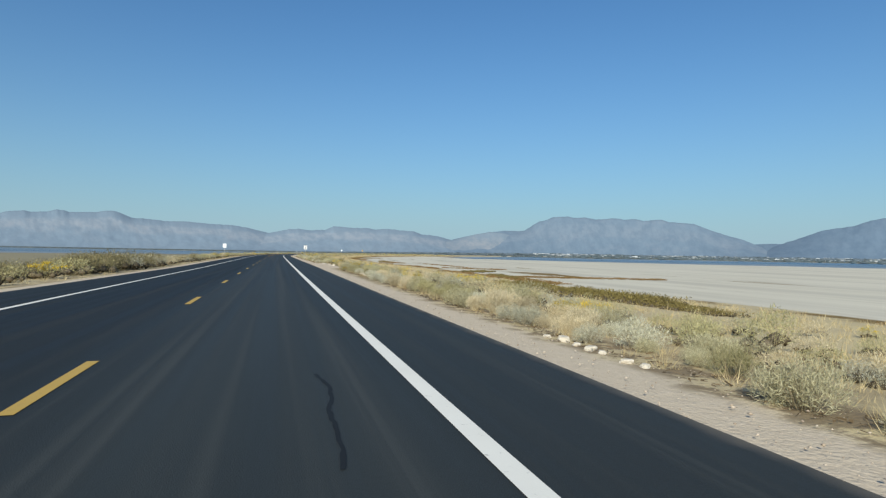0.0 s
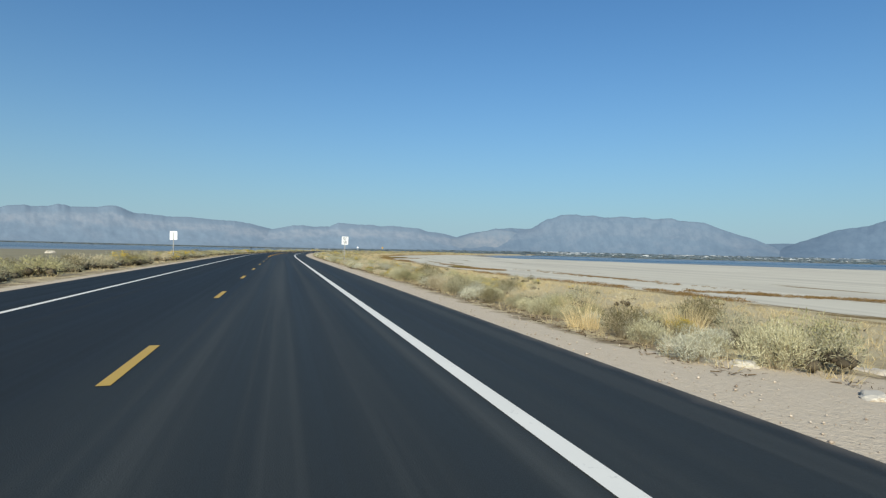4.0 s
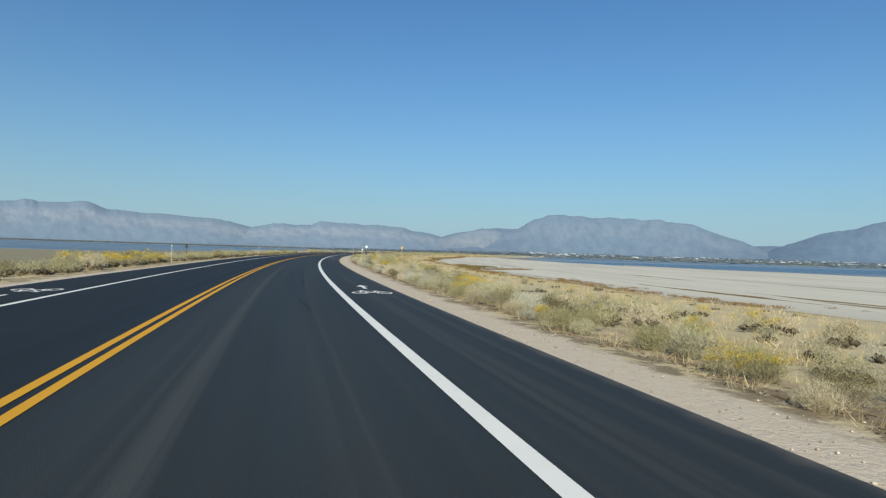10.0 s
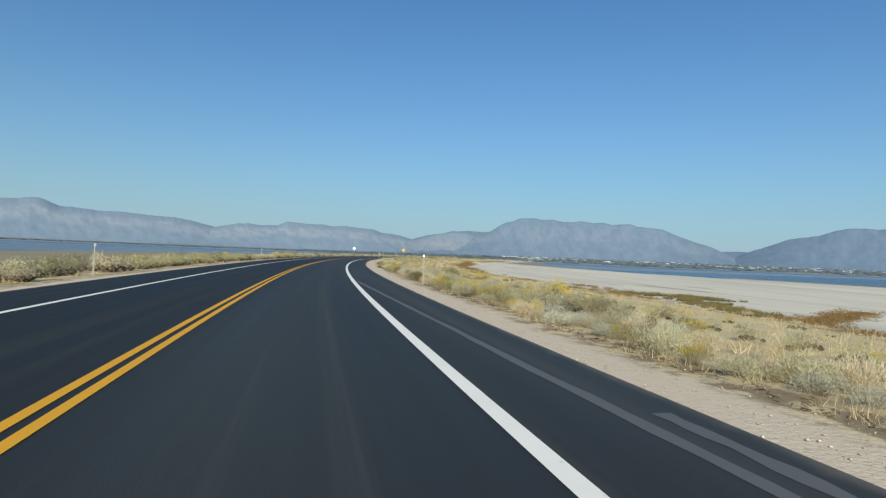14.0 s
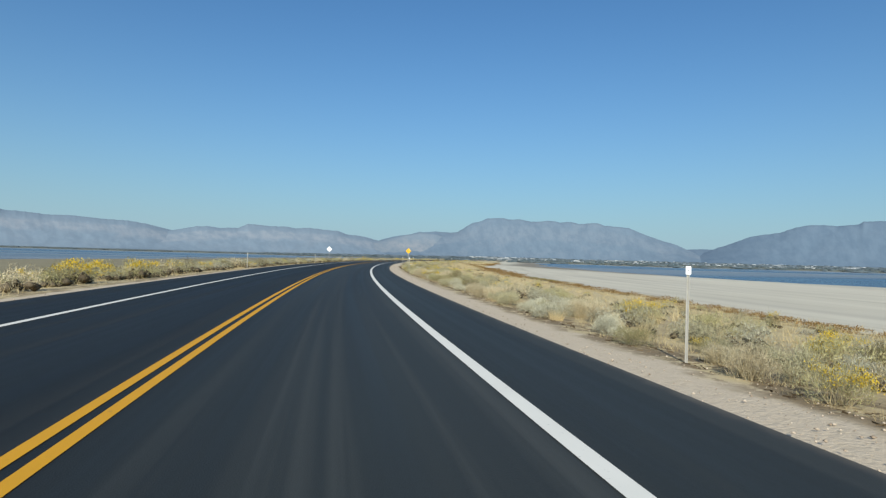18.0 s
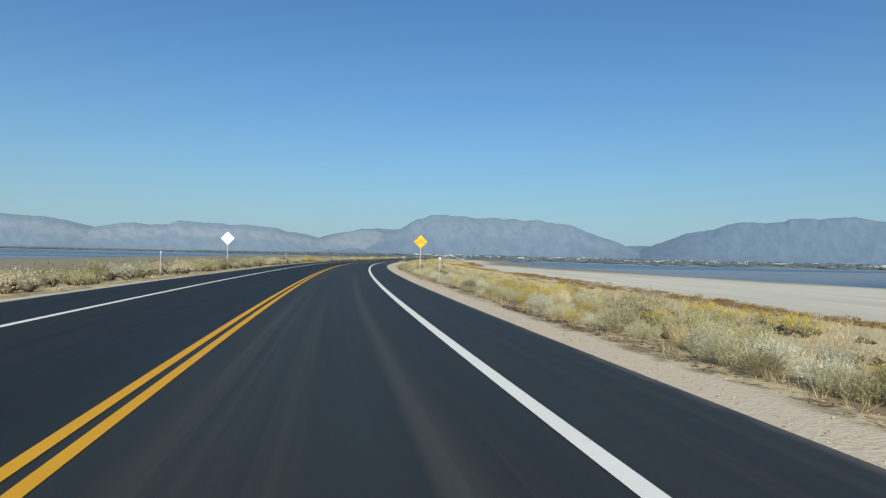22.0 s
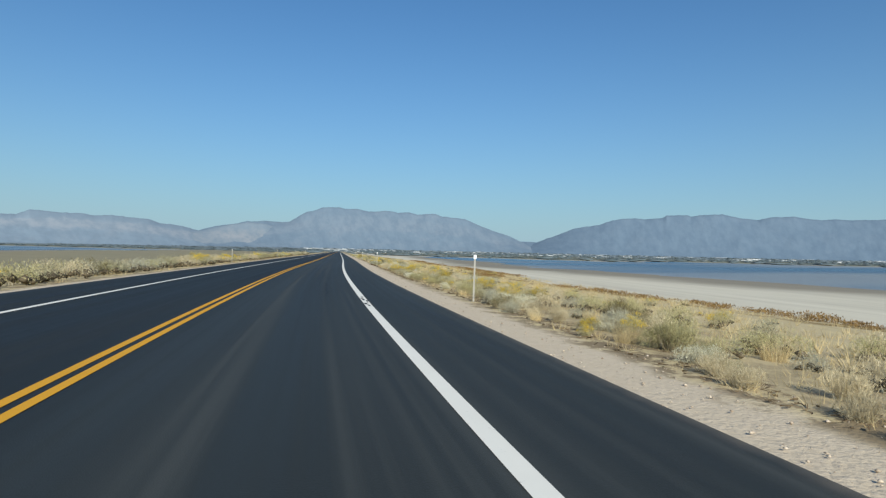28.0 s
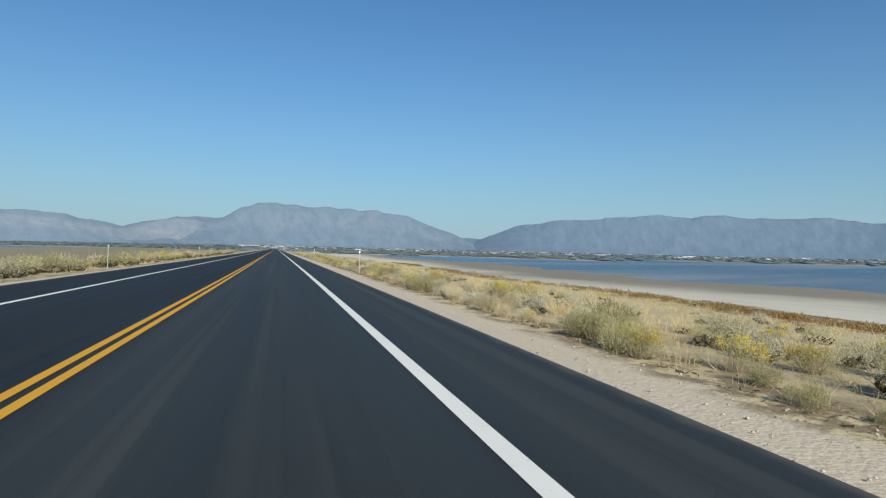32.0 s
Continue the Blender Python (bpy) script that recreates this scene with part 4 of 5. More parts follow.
def dry_grass(n, count, width, low, high, lat_lo, lat_hi, left, plain):
    """Short dry grass that fills the ground between the shrubs."""
    vs, fs, k0 = [], [], 0
    lows = [blades(np.random.default_rng(300 + i), count, 0.17, 0.9, low, high, width, 0.25, plain)[:2] for i in range(12)]
    s = pr.uniform(-20, 780, n)
    side = pr.random(n) > left
    lat = np.where(side, lat_lo + (lat_hi - lat_lo) * pr.random(n) ** 1.2, -12.3 - 7.5 * pr.random(n))
    lat = np.where((lat > 0) & (lat < 6) & (s > 54) & (s < 85), lat + 3.0, lat)
    gz = ground_z(s, lat)[0]
    ax, ay, _ = along(s, lat)
    for i in range(n):
        v, f = lows[i % 12]
        a, q = pr.uniform(0, 6.28), pr.uniform(0.6, 1.4)
        c, sn = math.cos(a) * q, math.sin(a) * q
        vs.append(np.stack([v[:, 0] * c - v[:, 1] * sn + ax[i], v[:, 0] * sn + v[:, 1] * c + ay[i], v[:, 2] * q + gz[i] - 0.01], 1))
        fs.append(f + k0)
        k0 += len(v)
    tagged(new("dry_grass", join_mesh("dry_grass", np.concatenate(vs), np.concatenate(fs), STRAW)), "short dry golden grass between the shrubs", "grass", kind="stuff")


dry_grass(6500, 18, 0.0042, 0.07, 0.26, 3.9, 7.5, 0.0, True)
dry_grass(28000, 11, 0.0085, 0.10, 0.34, 7.0, 24.5, 0.18, True)

# ---- stones ----
STONE = mat_leaf("gravel_stone", (0.29, 0.225, 0.165), (0.58, 0.49, 0.385), 0.0, 0.0)
WHITE_ROCK = mat_plain("white_limestone", (0.54, 0.485, 0.395), 0.85, var=0.2, scale=6)


def gravel():
    n = 38000
    s = pr.uniform(-10, 700, n)
    right = pr.random(n) < 0.8
    lat = np.where(right, EDGE_R + 0.12 + 2.3 * pr.random(n) ** 1.1, EDGE_L - 0.15 - 1.9 * pr.random(n))
    gz = ground_z(s, lat)[0]
    ax, ay, _ = along(s, lat)
    size = 0.009 + 0.022 * pr.random(n) ** 4
    base = np.array([(1, 0, 0), (-1, 0, 0), (0, 1, 0), (0, -1, 0), (0, 0, .7), (0, 0, -.5)])
    v = (base[None] * pr.uniform(0.6, 1.3, (n, 6, 1))) * size[:, None, None]
    a = pr.uniform(0, 6.28, n)
    c, sn = np.cos(a)[:, None], np.sin(a)[:, None]
    v = np.stack([v[..., 0] * c - v[..., 1] * sn + ax[:, None], v[..., 0] * sn + v[..., 1] * c + ay[:, None], v[..., 2] + gz[:, None] + size[:, None] * 0.3], -1)
    f = np.array(OCTA_F)[None] + (np.arange(n) * 6)[:, None, None]
    tagged(new("gravel", join_mesh("gravel", v.reshape(-1, 3), f.reshape(-1, 3), STONE)), "loose tan gravel on the road shoulder", "gravel", kind="stuff")


gravel()


def rock(s, lat, w, d, h, turn, seed):
    bm = bmesh.new()
    bmesh.ops.create_icosphere(bm, subdivisions=3, radius=1.0)
    for v in bm.verts:
        q = noise.fractal(v.co * 1.3 + Vector((seed, 0, 0)), 1.0, 2.0, 4) * 0.35
        v.co *= 1 + q
        v.co.x, v.co.y, v.co.z = round(v.co.x * 3.2) / 3.2 * 0.5 + v.co.x * 0.5, v.co.y, max(-0.5, min(v.co.z, 0.72))
        v.co.x, v.co.y, v.co.z = v.co.x * w / 2, v.co.y * d / 2, v.co.z * h
    me = bpy.data.meshes.new("rock")
    bm.to_mesh(me)
    bm.free()
    me.materials.append(WHITE_ROCK)
    ob = new("rock", me)
    x, y, hd = along(s, lat)
    ob.matrix_world = Matrix.Translation((x, y, floor_at(s, lat) + h * 0.12)) @ pose(0, 0, 0, 0, 0, turn)
    return tagged(ob, "pale weathered limestone rock on the gravel shoulder", "rock", group="rocks beside the road")


for i, (s, lat, w, d, h) in enumerate(((10.75, 3.62, 0.16, 0.13, 0.05), (10.3, 3.74, 0.34, 0.24, 0.10), (9.72, 3.70, 0.15, 0.12, 0.05), (9.2, 3.68, 0.26, 0.18, 0.07), (8.82, 3.68, 0.16, 0.13, 0.05), (8.0, 3.62, 0.20, 0.14, 0.05), (7.62, 3.68, 0.17, 0.14, 0.05),
                                    (41, 4.6, 0.5, 0.3, 0.10), (43, 4.9, 0.7, 0.4, 0.12), (45, 4.7, 0.3, 0.3, 0.1), (71.5, 5.0, 0.34, 0.3, 0.2), (72.6, 4.8, 0.3, 0.24, 0.12), (74, 5.3, 0.4, 0.26, 0.14), (81, 5.2, 0.26, 0.2, 0.12), (84, 4.9, 0.6, 0.3, 0.08), (86, 4.8, 0.4, 0.3, 0.1), (88, 5.1, 0.5, 0.3, 0.1))):
    rock(s, lat, w, d, h, (i * 67) % 360, i * 3.1)
boulder = rock(250.8, -64.8, 2.3, 1.2, 0.8, 20, 77.0)
tagged(boulder, "pale boulder lying out on the brown mud flat")

LEDGE_SAND = mat_plain("pale_crusted_sand", (0.56, 0.49, 0.39), 0.9, var=0.18, scale=3)


def sand_ledge(s0, s1, lat0, lat1):
    """The low crumbling edge of the bank where the gravel has been washed out."""
    n = 60
    verts = []
    for i in range(n + 1):
        u = i / n
        s = s0 + (s1 - s0) * u
        lip = lat0 + (lat1 - lat0) * u + 0.16 * noise.fractal(Vector((s * 0.9, 3.0, 0.0)), 0.9, 2.0, 4)
        h = 0.13 * min(1.0, 6 * u, 6 * (1 - u)) * (0.75 + 0.5 * abs(noise.noise(Vector((s * 1.3, 0.0, 5.0)))))
        for d, z in ((-0.10, -0.03), (-0.03, h * 0.55), (0.05, h), (0.35, h * 0.9), (0.75, h * 0.25), (1.0, -0.06)):
            x, y, _ = along(s, lip + d)
            verts.append((x, y, floor_at(s, lip + d) + z))
    ob = link_mesh("sand_ledge", verts, [tuple(reversed(f)) for f in grid_faces(n + 1, 6)], LEDGE_SAND)
    tagged(ob, "low pale ledge of crusted sand beside the gravel", "ledge")


sand_ledge(517.5, 527.5, 4.25, 3.75)
sand_ledge(80.0, 86.5, 7.0, 7.3)

# ---- signs and posts ----
STEEL = mat_plain("galvanised_steel", (0.385, 0.37, 0.335), 0.55, 0.2, var=0.25, scale=9)
SIGN_BACK = mat_plain("bare_aluminium_back", (0.84, 0.85, 0.86), 0.55, 0.1, var=0.06, scale=5)
SIGN_WHITE = mat_plain("white_sign_sheet", (0.78, 0.78, 0.77), 0.4, var=0.05)
SIGN_YELLOW = mat_plain("yellow_sign_sheet", (0.78, 0.44, 0.010), 0.4, var=0.05)
SIGN_BLACK = mat_plain("black_lettering", (0.012, 0.012, 0.012), 0.5, var=0.1)
SIGN_DARK = mat_plain("weathered_board_and_shade", (0.02, 0.022, 0.022), 0.6, var=0.3)
BOLT = mat_plain("zinc_bolt", (0.25, 0.25, 0.26), 0.4, 0.8)
REFLECT = mat_plain("white_reflector", (0.82, 0.83, 0.84), 0.3, var=0.04)


def part(name, bm, material, parent, label=""):
    me = bpy.data.meshes.new(name)
    bm.to_mesh(me)
    bm.free()
    me.materials.append(material)
    ob = new(name, me)
    ob.parent = parent
    if label:
        tagged(ob, label)
    return ob


def box_bm(w, d, h, at=(0, 0, 0), bevel=0.0):
    bm = bmesh.new()
    bmesh.ops.create_cube(bm, size=1.0)
    bmesh.ops.transform(bm, matrix=Matrix.Translation(at) @ Matrix.Diagonal((w, d, h, 1)), verts=bm.verts)
    if bevel:
        bmesh.ops.bevel(bm, geom=bm.edges[:], offset=bevel, segments=2, affect="EDGES", profile=0.7)
    return bm


def plate_bm(outline, y0, y1):
    """A flat plate in the x-z plane between two depths."""
    bm = bmesh.new()
    front = [bm.verts.new((x, y0, z)) for x, z in outline]
    rear = [bm.verts.new((x, y1, z)) for x, z in outline]
    bm.faces.new(front)
    bm.faces.new(list(reversed(rear)))
    n = len(outline)
    for i in range(n):
        bm.faces.new((front[(i + 1) % n], front[i], rear[i], rear[(i + 1) % n]))
    bmesh.ops.recalc_face_normals(bm, faces=bm.faces)
    return bm


def rounded(w, h, r, n=5):
    """The outline of a rounded rectangle round the origin."""
    pts = []
    for cx, cz, a0 in ((w / 2 - r, h / 2 - r, 0), (-w / 2 + r, h / 2 - r, 90), (-w / 2 + r, -h / 2 + r, 180), (w / 2 - r, -h / 2 + r, 270)):
        for i in range(n + 1):
            a = radians(a0 + 90 * i / n)
            pts.append((cx + r * math.cos(a), cz + r * math.sin(a)))
    return pts


def turned(pts, deg, dz=0.0):
    c, s = math.cos(radians(deg)), math.sin(radians(deg))
    return [(x * c - z * s, x * s + z * c + dz) for x, z in pts]


def ring_bm(outer, inner, y0, y1):
    bm = bmesh.new()
    n = len(outer)
    loops = [[bm.verts.new((x, y, z)) for x, z in o] for o, y in ((outer, y0), (inner, y0), (inner, y1), (outer, y1))]
    for a, b_ in ((0, 1), (1, 2), (2, 3), (3, 0)):
        for i in range(n):
            j = (i + 1) % n
            bm.faces.new((loops[a][i], loops[a][j], loops[b_][j], loops[b_][i]))
    bmesh.ops.recalc_face_normals(bm, faces=bm.faces)
    return bm


def channel_bm(w, d, h, z0, wall=0.005):
    """A U-channel post, open to the front."""
    pts = [(-w / 2 - 0.012, 0), (-w / 2, 0), (-w / 2 + 0.01, d - wall), (w / 2 - 0.01, d - wall), (w / 2, 0), (w / 2 + 0.012, 0),
           (w / 2 + 0.012, wall), (w / 2 + wall, wall), (w / 2 - 0.006, d), (-w / 2 + 0.006, d), (-w / 2 - wall, wall), (-w / 2 - 0.012, wall)]
    bm = bmesh.new()
    lo = [bm.verts.new((x, y, z0)) for x, y in pts]
    hi = [bm.verts.new((x, y, z0 + h)) for x, y in pts]
    n = len(pts)
    for i in range(n):
        bm.faces.new((lo[i], lo[(i + 1) % n], hi[(i + 1) % n], hi[i]))
    for a in (lo, hi):
        for quad in ((0, 1, 10, 11), (1, 2, 9, 10), (2, 3, 8, 9), (3, 4, 7, 8), (4, 5, 6, 7)):
            bm.faces.new([a[q] for q in quad])
    bmesh.ops.recalc_face_normals(bm, faces=bm.faces)
    return bm


def letters(text, size, at, parent, stretch=1.0, name="lettering"):
    cu = bpy.data.curves.new("lettering", "FONT")
    cu.body, cu.size, cu.align_x, cu.align_y, cu.extrude, cu.offset = text, size, "CENTER", "CENTER", 0.001, size * 0.012
    tmp = bpy.data.objects.new("lettering", cu)
    scene.collection.objects.link(tmp)
    me = bpy.data.meshes.new_from_object(tmp.evaluated_get(bpy.context.evaluated_depsgraph_get()))
    bpy.data.objects.remove(tmp)
    bpy.data.curves.remove(cu)
    me.transform(Matrix.Translation(at) @ pose(0, 0, 0, 90) @ Matrix.Diagonal((stretch, 1, 1, 1)))
    me.materials.clear()
    me.materials.append(SIGN_BLACK)
    ob = new(name, me)
    ob.parent = parent
    return tagged(ob, "black painted lettering")


def stand(name, s, lat, turn=0.0, lean=0.0):
    """An empty at the foot of a roadside thing, facing oncoming drivers."""
    ob = new(name)
    x, y, h = along(s, lat)
    ob.matrix_world = Matrix.Translation((x, y, floor_at(s, lat))) @ pose(0, 0, 0, 0, lean, -math.degrees(h) + turn)
    return ob


def bolts(parent, places, y):
    for x, z in places:
        bm = bmesh.new()
        bmesh.ops.create_cone(bm, cap_ends=True, segments=8, radius1=0.011, radius2=0.009, depth=0.008)
        bmesh.ops.transform(bm, matrix=Matrix.Translation((x, y, z)) @ pose(0, 0, 0, 90), verts=bm.verts)
        part("bolt", bm, BOLT, parent)


def speed_sign(s, lat, low, facing):
    ob = stand("speed_limit_sign" if facing else "road_sign", s, lat, 0 if facing else 180, 0.8)
    base = low + 0.48
    part("post", channel_bm(0.055, 0.035, low + 0.9, -0.1), STEEL, ob, "galvanised steel post")
    # dark strip beside the post stands in for its cast shadow
    part("post_shadow_strip", box_bm(0.05, 0.02, 0.95, (-0.055, 0.03, 0.4), 0.004), SIGN_DARK, ob, "dark strip standing in for the post shadow")
    shape = [(x, z + base) for x, z in rounded(0.76, 0.95, 0.05)]
    plate = part("plate", plate_bm(shape, -0.012, -0.008), SIGN_BACK, ob, "bare aluminium plate")
    if facing:
        part("face", plate_bm([(x, z + base) for x, z in rounded(0.755, 0.945, 0.05)], -0.015, -0.0125), SIGN_WHITE, plate, "white reflective face")
        part("border", ring_bm([(x, z + base) for x, z in rounded(0.73, 0.92, 0.045)], [(x, z + base) for x, z in rounded(0.705, 0.895, 0.04)], -0.017, -0.0152), SIGN_BLACK, plate, "thin black border")
        letters("SPEED", 0.185, (0, -0.0165, base + 0.29), plate, 0.95)
        letters("LIMIT", 0.185, (0, -0.0165, base + 0.09), plate, 0.95)
        letters("50", 0.42, (0, -0.0165, base - 0.21), plate, 1.0)
        tagged(ob, "white speed limit sign on a steel post", "road sign")
    else:
        tagged(ob, "rectangular road sign seen from its bare metal back", "road sign")
    bolts(plate, ((0, base + 0.40), (0, base - 0.42)), -0.018 if facing else -0.004)
    return ob


def diamond_sign(s, lat, centre, facing):
    ob = stand("soft_shoulder_sign" if facing else "diamond_sign", s, lat, 0 if facing else 180, 0.6)
    part("post", channel_bm(0.055, 0.035, centre + (0.55 if facing else -0.5), -0.1), STEEL, ob, "galvanised steel post")
    shape = lambda w, r: turned(rounded(w, w, r), 45, centre)
    plate = part("plate", plate_bm(shape(0.90, 0.05), -0.012, -0.008), SIGN_BACK, ob, "bare aluminium plate")
    if facing:
        part("face", plate_bm(shape(0.895, 0.05), -0.015, -0.0125), SIGN_YELLOW, plate, "yellow reflective face")
        part("border", ring_bm(shape(0.868, 0.045), shape(0.842, 0.04), -0.017, -0.0152), SIGN_BLACK, plate, "thin black border")
        letters("SOFT", 0.20, (0, -0.0165, centre + 0.13), plate, 0.85)
        letters("SHOULDER", 0.20, (0, -0.0165, centre - 0.07), plate, 0.85)
        tagged(ob, "yellow diamond warning sign about the soft shoulder", "road sign")
    else:
        tagged(ob, "diamond road sign seen from its bright bare back", "road sign")
    bolts(plate, ((0, centre + 0.46), (0, centre - 0.46)), -0.018 if facing else -0.004)
    return ob


speed_sign(147.5, 4.9, 2.15, True)
speed_sign(149.6, -13.5, 2.3, False)
diamond_sign(486.2, 4.58, 3.02, True)
diamond_sign(490.9, -13.6, 3.0, False)

board = stand("marker_board", 292.4, -21.2)
part("post", box_bm(0.07, 0.07, 2.3, (0, 0.04, 1.05), 0.006), SIGN_DARK, board, "dark timber post")
part("panel", box_bm(0.34, 0.03, 0.62, (0, 0, 2.4), 0.008), SIGN_DARK, board, "dark weathered panel")
tagged(board, "small dark marker board among the roadside shrubs", "marker")


def delineator(s, lat, facing=True):
    ob = stand("delineator_post", s, lat, 0 if facing else 180, pr.uniform(-1.5, 1.5))
    part("post", channel_bm(0.032, 0.022, 1.66, -0.1), STEEL, ob, "thin galvanised steel channel")
    part("reflector", plate_bm([(x, z + 1.55) for x, z in rounded(0.10, 0.14, 0.015, 3)], -0.008, -0.002), REFLECT if facing else STEEL, ob, "white reflector plate" if facing else "bare back of a reflector")
    part("bolt", box_bm(0.016, 0.008, 0.016, (0, -0.011, 1.55), 0.003), BOLT, ob)
    return tagged(ob, "thin steel delineator post with a white reflector" if facing else "thin steel delineator post seen from its back", "marker post", group="delineator posts along the road")


for s in (196.4, 253.4, 307.0, 361.9, 415.2, 467.3, 519.4, 568.9, 619.2, 669.8, 722.0, 775.0):
    delineator(s, 4.45 if s == 519.4 else 3.9)
for s in (253.4, 307.6, 363.4, 417.6, 470.0, 522.2, 572.0, 622.8, 673.2, 724.0, 776.0):
    delineator(s, -13.0, False)

# ---- culvert by the dirt track ----
CONCRETE = mat_plain("pale_concrete", (0.38, 0.385, 0.35), 0.85, var=0.2, scale=4)
culvert = stand("culvert_headwall", 76.5, 7.2, -30)
part("wall", box_bm(0.62, 0.12, 0.40, (0, 0, 0.08), 0.015), CONCRETE, culvert)
part("wing", box_bm(0.10, 0.5, 0.30, (-0.36, 0.22, 0.05), 0.015), CONCRETE, culvert)
tagged(culvert, "pale concrete culvert headwall among sagebrush", "culvert")
stake = stand("marker_stake", 77.6, 7.9, 0, 6)
part("stake", box_bm(0.03, 0.015, 0.7, (0, 0, 0.3), 0.003), REFLECT, stake)
part("tip", box_bm(0.032, 0.017, 0.08, (0, 0, 0.69), 0.003), STEEL, stake)
tagged(stake, "thin white marker stake beside the culvert", "stake")

# ---- paint and marks on the shoulder ----
def flat_part(name, outlines, z, material, label, parent=road):
    """Flat paint on the road: outlines of (run, offset), each filled; a pair of outlines makes a ring."""
    bm = bmesh.new()
    for o in outlines:
        if isinstance(o, tuple):
            outer, inner = o
            lo = [bm.verts.new((*along(s, l)[:2], z + cant(s, l))) for s, l in outer]
            hi = [bm.verts.new((*along(s, l)[:2], z + cant(s, l))) for s, l in inner]
            for i in range(len(lo)):
                j = (i + 1) % len(lo)
                bm.faces.new((lo[i], lo[j], hi[j], hi[i]))
        else:
            bm.faces.new([bm.verts.new((*along(s, l)[:2], z + cant(s, l))) for s, l in o])
    bmesh.ops.recalc_face_normals(bm, faces=bm.faces)
    if sum(f.normal.z for f in bm.faces) < 0:
        bmesh.ops.reverse_faces(bm, faces=bm.faces)
    ob = part(name, bm, material, parent)
    return tagged(ob, label)


def oval(s, l, a, b_, n=28):
    return [(s + a * math.sin(2 * math.pi * i / n), l + b_ * math.cos(2 * math.pi * i / n)) for i in range(n)]


def bar(s0, l0, s1, l1, w):
    d = math.hypot(s1 - s0, l1 - l0)
    ns, nl = -(l1 - l0) / d * w, (s1 - s0) / d * w
    return [(s0 + ns, l0 + nl), (s1 + ns, l1 + nl), (s1 - ns, l1 - nl), (s0 - ns, l0 - nl)]


def bike_marks(s0, l0, way):
    """A painted bicycle and an arrow; way is 1 along the road and -1 against it."""
    B, C = 0.0, 0.0
    turn = lambda o: tuple(turn(q) for q in o) if isinstance(o, tuple) else [(s0 + way * a, l0 + way * b_) for a, b_ in o]
    bike = [(oval(B, C - 0.40, 0.44, 0.27), oval(B, C - 0.40, 0.31, 0.19)), (oval(B, C + 0.40, 0.44, 0.27), oval(B, C + 0.40, 0.31, 0.19)),
                             bar(B + 0.05, C - 0.40, B + 0.95, C - 0.26, 0.035), bar(B + 0.02, C - 0.36, B + 0.1, C + 0.08, 0.05), bar(B + 0.1, C + 0.08, B + 0.75, C - 0.24, 0.04),
                             bar(B + 0.1, C + 0.08, B + 0.80, C + 0.2, 0.035), bar(B + 0.7, C - 0.26, B + 0.72, C + 0.2, 0.04), bar(B + 0.72, C + 0.2, B + 0.05, C + 0.40, 0.035), bar(B + 1.0, C - 0.38, B + 0.95, C - 0.14, 0.04), bar(B + 0.86, C + 0.12, B + 0.86, C + 0.3, 0.05)]
    flat_part("bicycle_symbol", [turn(o) for o in bike], 0.007, WHITE_LINE, "white painted bicycle on the shoulder")
    arrow = [[(B + 2.0, C - 0.05), (B + 2.0, C + 0.07), (B + 3.2, C + 0.07), (B + 3.2, C - 0.05)], [(B + 3.15, C - 0.21), (B + 3.15, C + 0.23), (B + 4.0, C + 0.01)]]
    flat_part("bike_lane_arrow", [turn(o) for o in arrow], 0.007, WHITE_LINE, "white painted arrow on the shoulder")


bike_marks(215.6, 1.03, 1)
bike_marks(216.4, -8.95, -1)

SCUFF = mat_paint("chalky_tyre_scuff", (0.105, 0.108, 0.108), 1.0)
TAR = mat_paint("black_crack_sealer", (0.0145, 0.0155, 0.0165), 0.3)


def trail(name, pts, width, material, label, z=0.004, wobble=0.0, seed=0):
    """A narrow mark through points of (run, offset), smoothed."""
    p = np.array(pts, dtype=float)
    t = np.linspace(0, len(p) - 1, (len(p) - 1) * 10 + 1)
    q = np.stack([np.interp(t, range(len(p)), p[:, i]) for i in (0, 1)], 1)
    for _ in range(3):
        q[1:-1] = (q[:-2] + q[1:-1] + q[2:]) / 3
        for k1 in range(2):
            q[2:-2] = (q[:-4] + q[1:-3] + q[2:-2] + q[3:-1] + q[4:]) / 5
    r = np.random.default_rng(seed)
    if wobble:
        q[:, 1] += wobble * np.convolve(r.normal(0, 1, len(q) + 4), np.ones(5) / 5, "valid")
    d = unit(np.gradient(q, axis=0))
    nrm = np.stack([-d[:, 1], d[:, 0]], 1) * width / 2 * (0.75 + 0.5 * r.random((len(q), 1)))
    vs = []
    for a, b_ in zip(q - nrm, q + nrm):
        vs += [(*along(*a)[:2], z + cant(*a)), (*along(*b_)[:2], z + cant(*b_))]
    ob = link_mesh(name, vs, [(2 * i, 2 * i + 1, 2 * i + 3, 2 * i + 2) for i in range(len(q) - 1)], material, road)
    return tagged(ob, label)


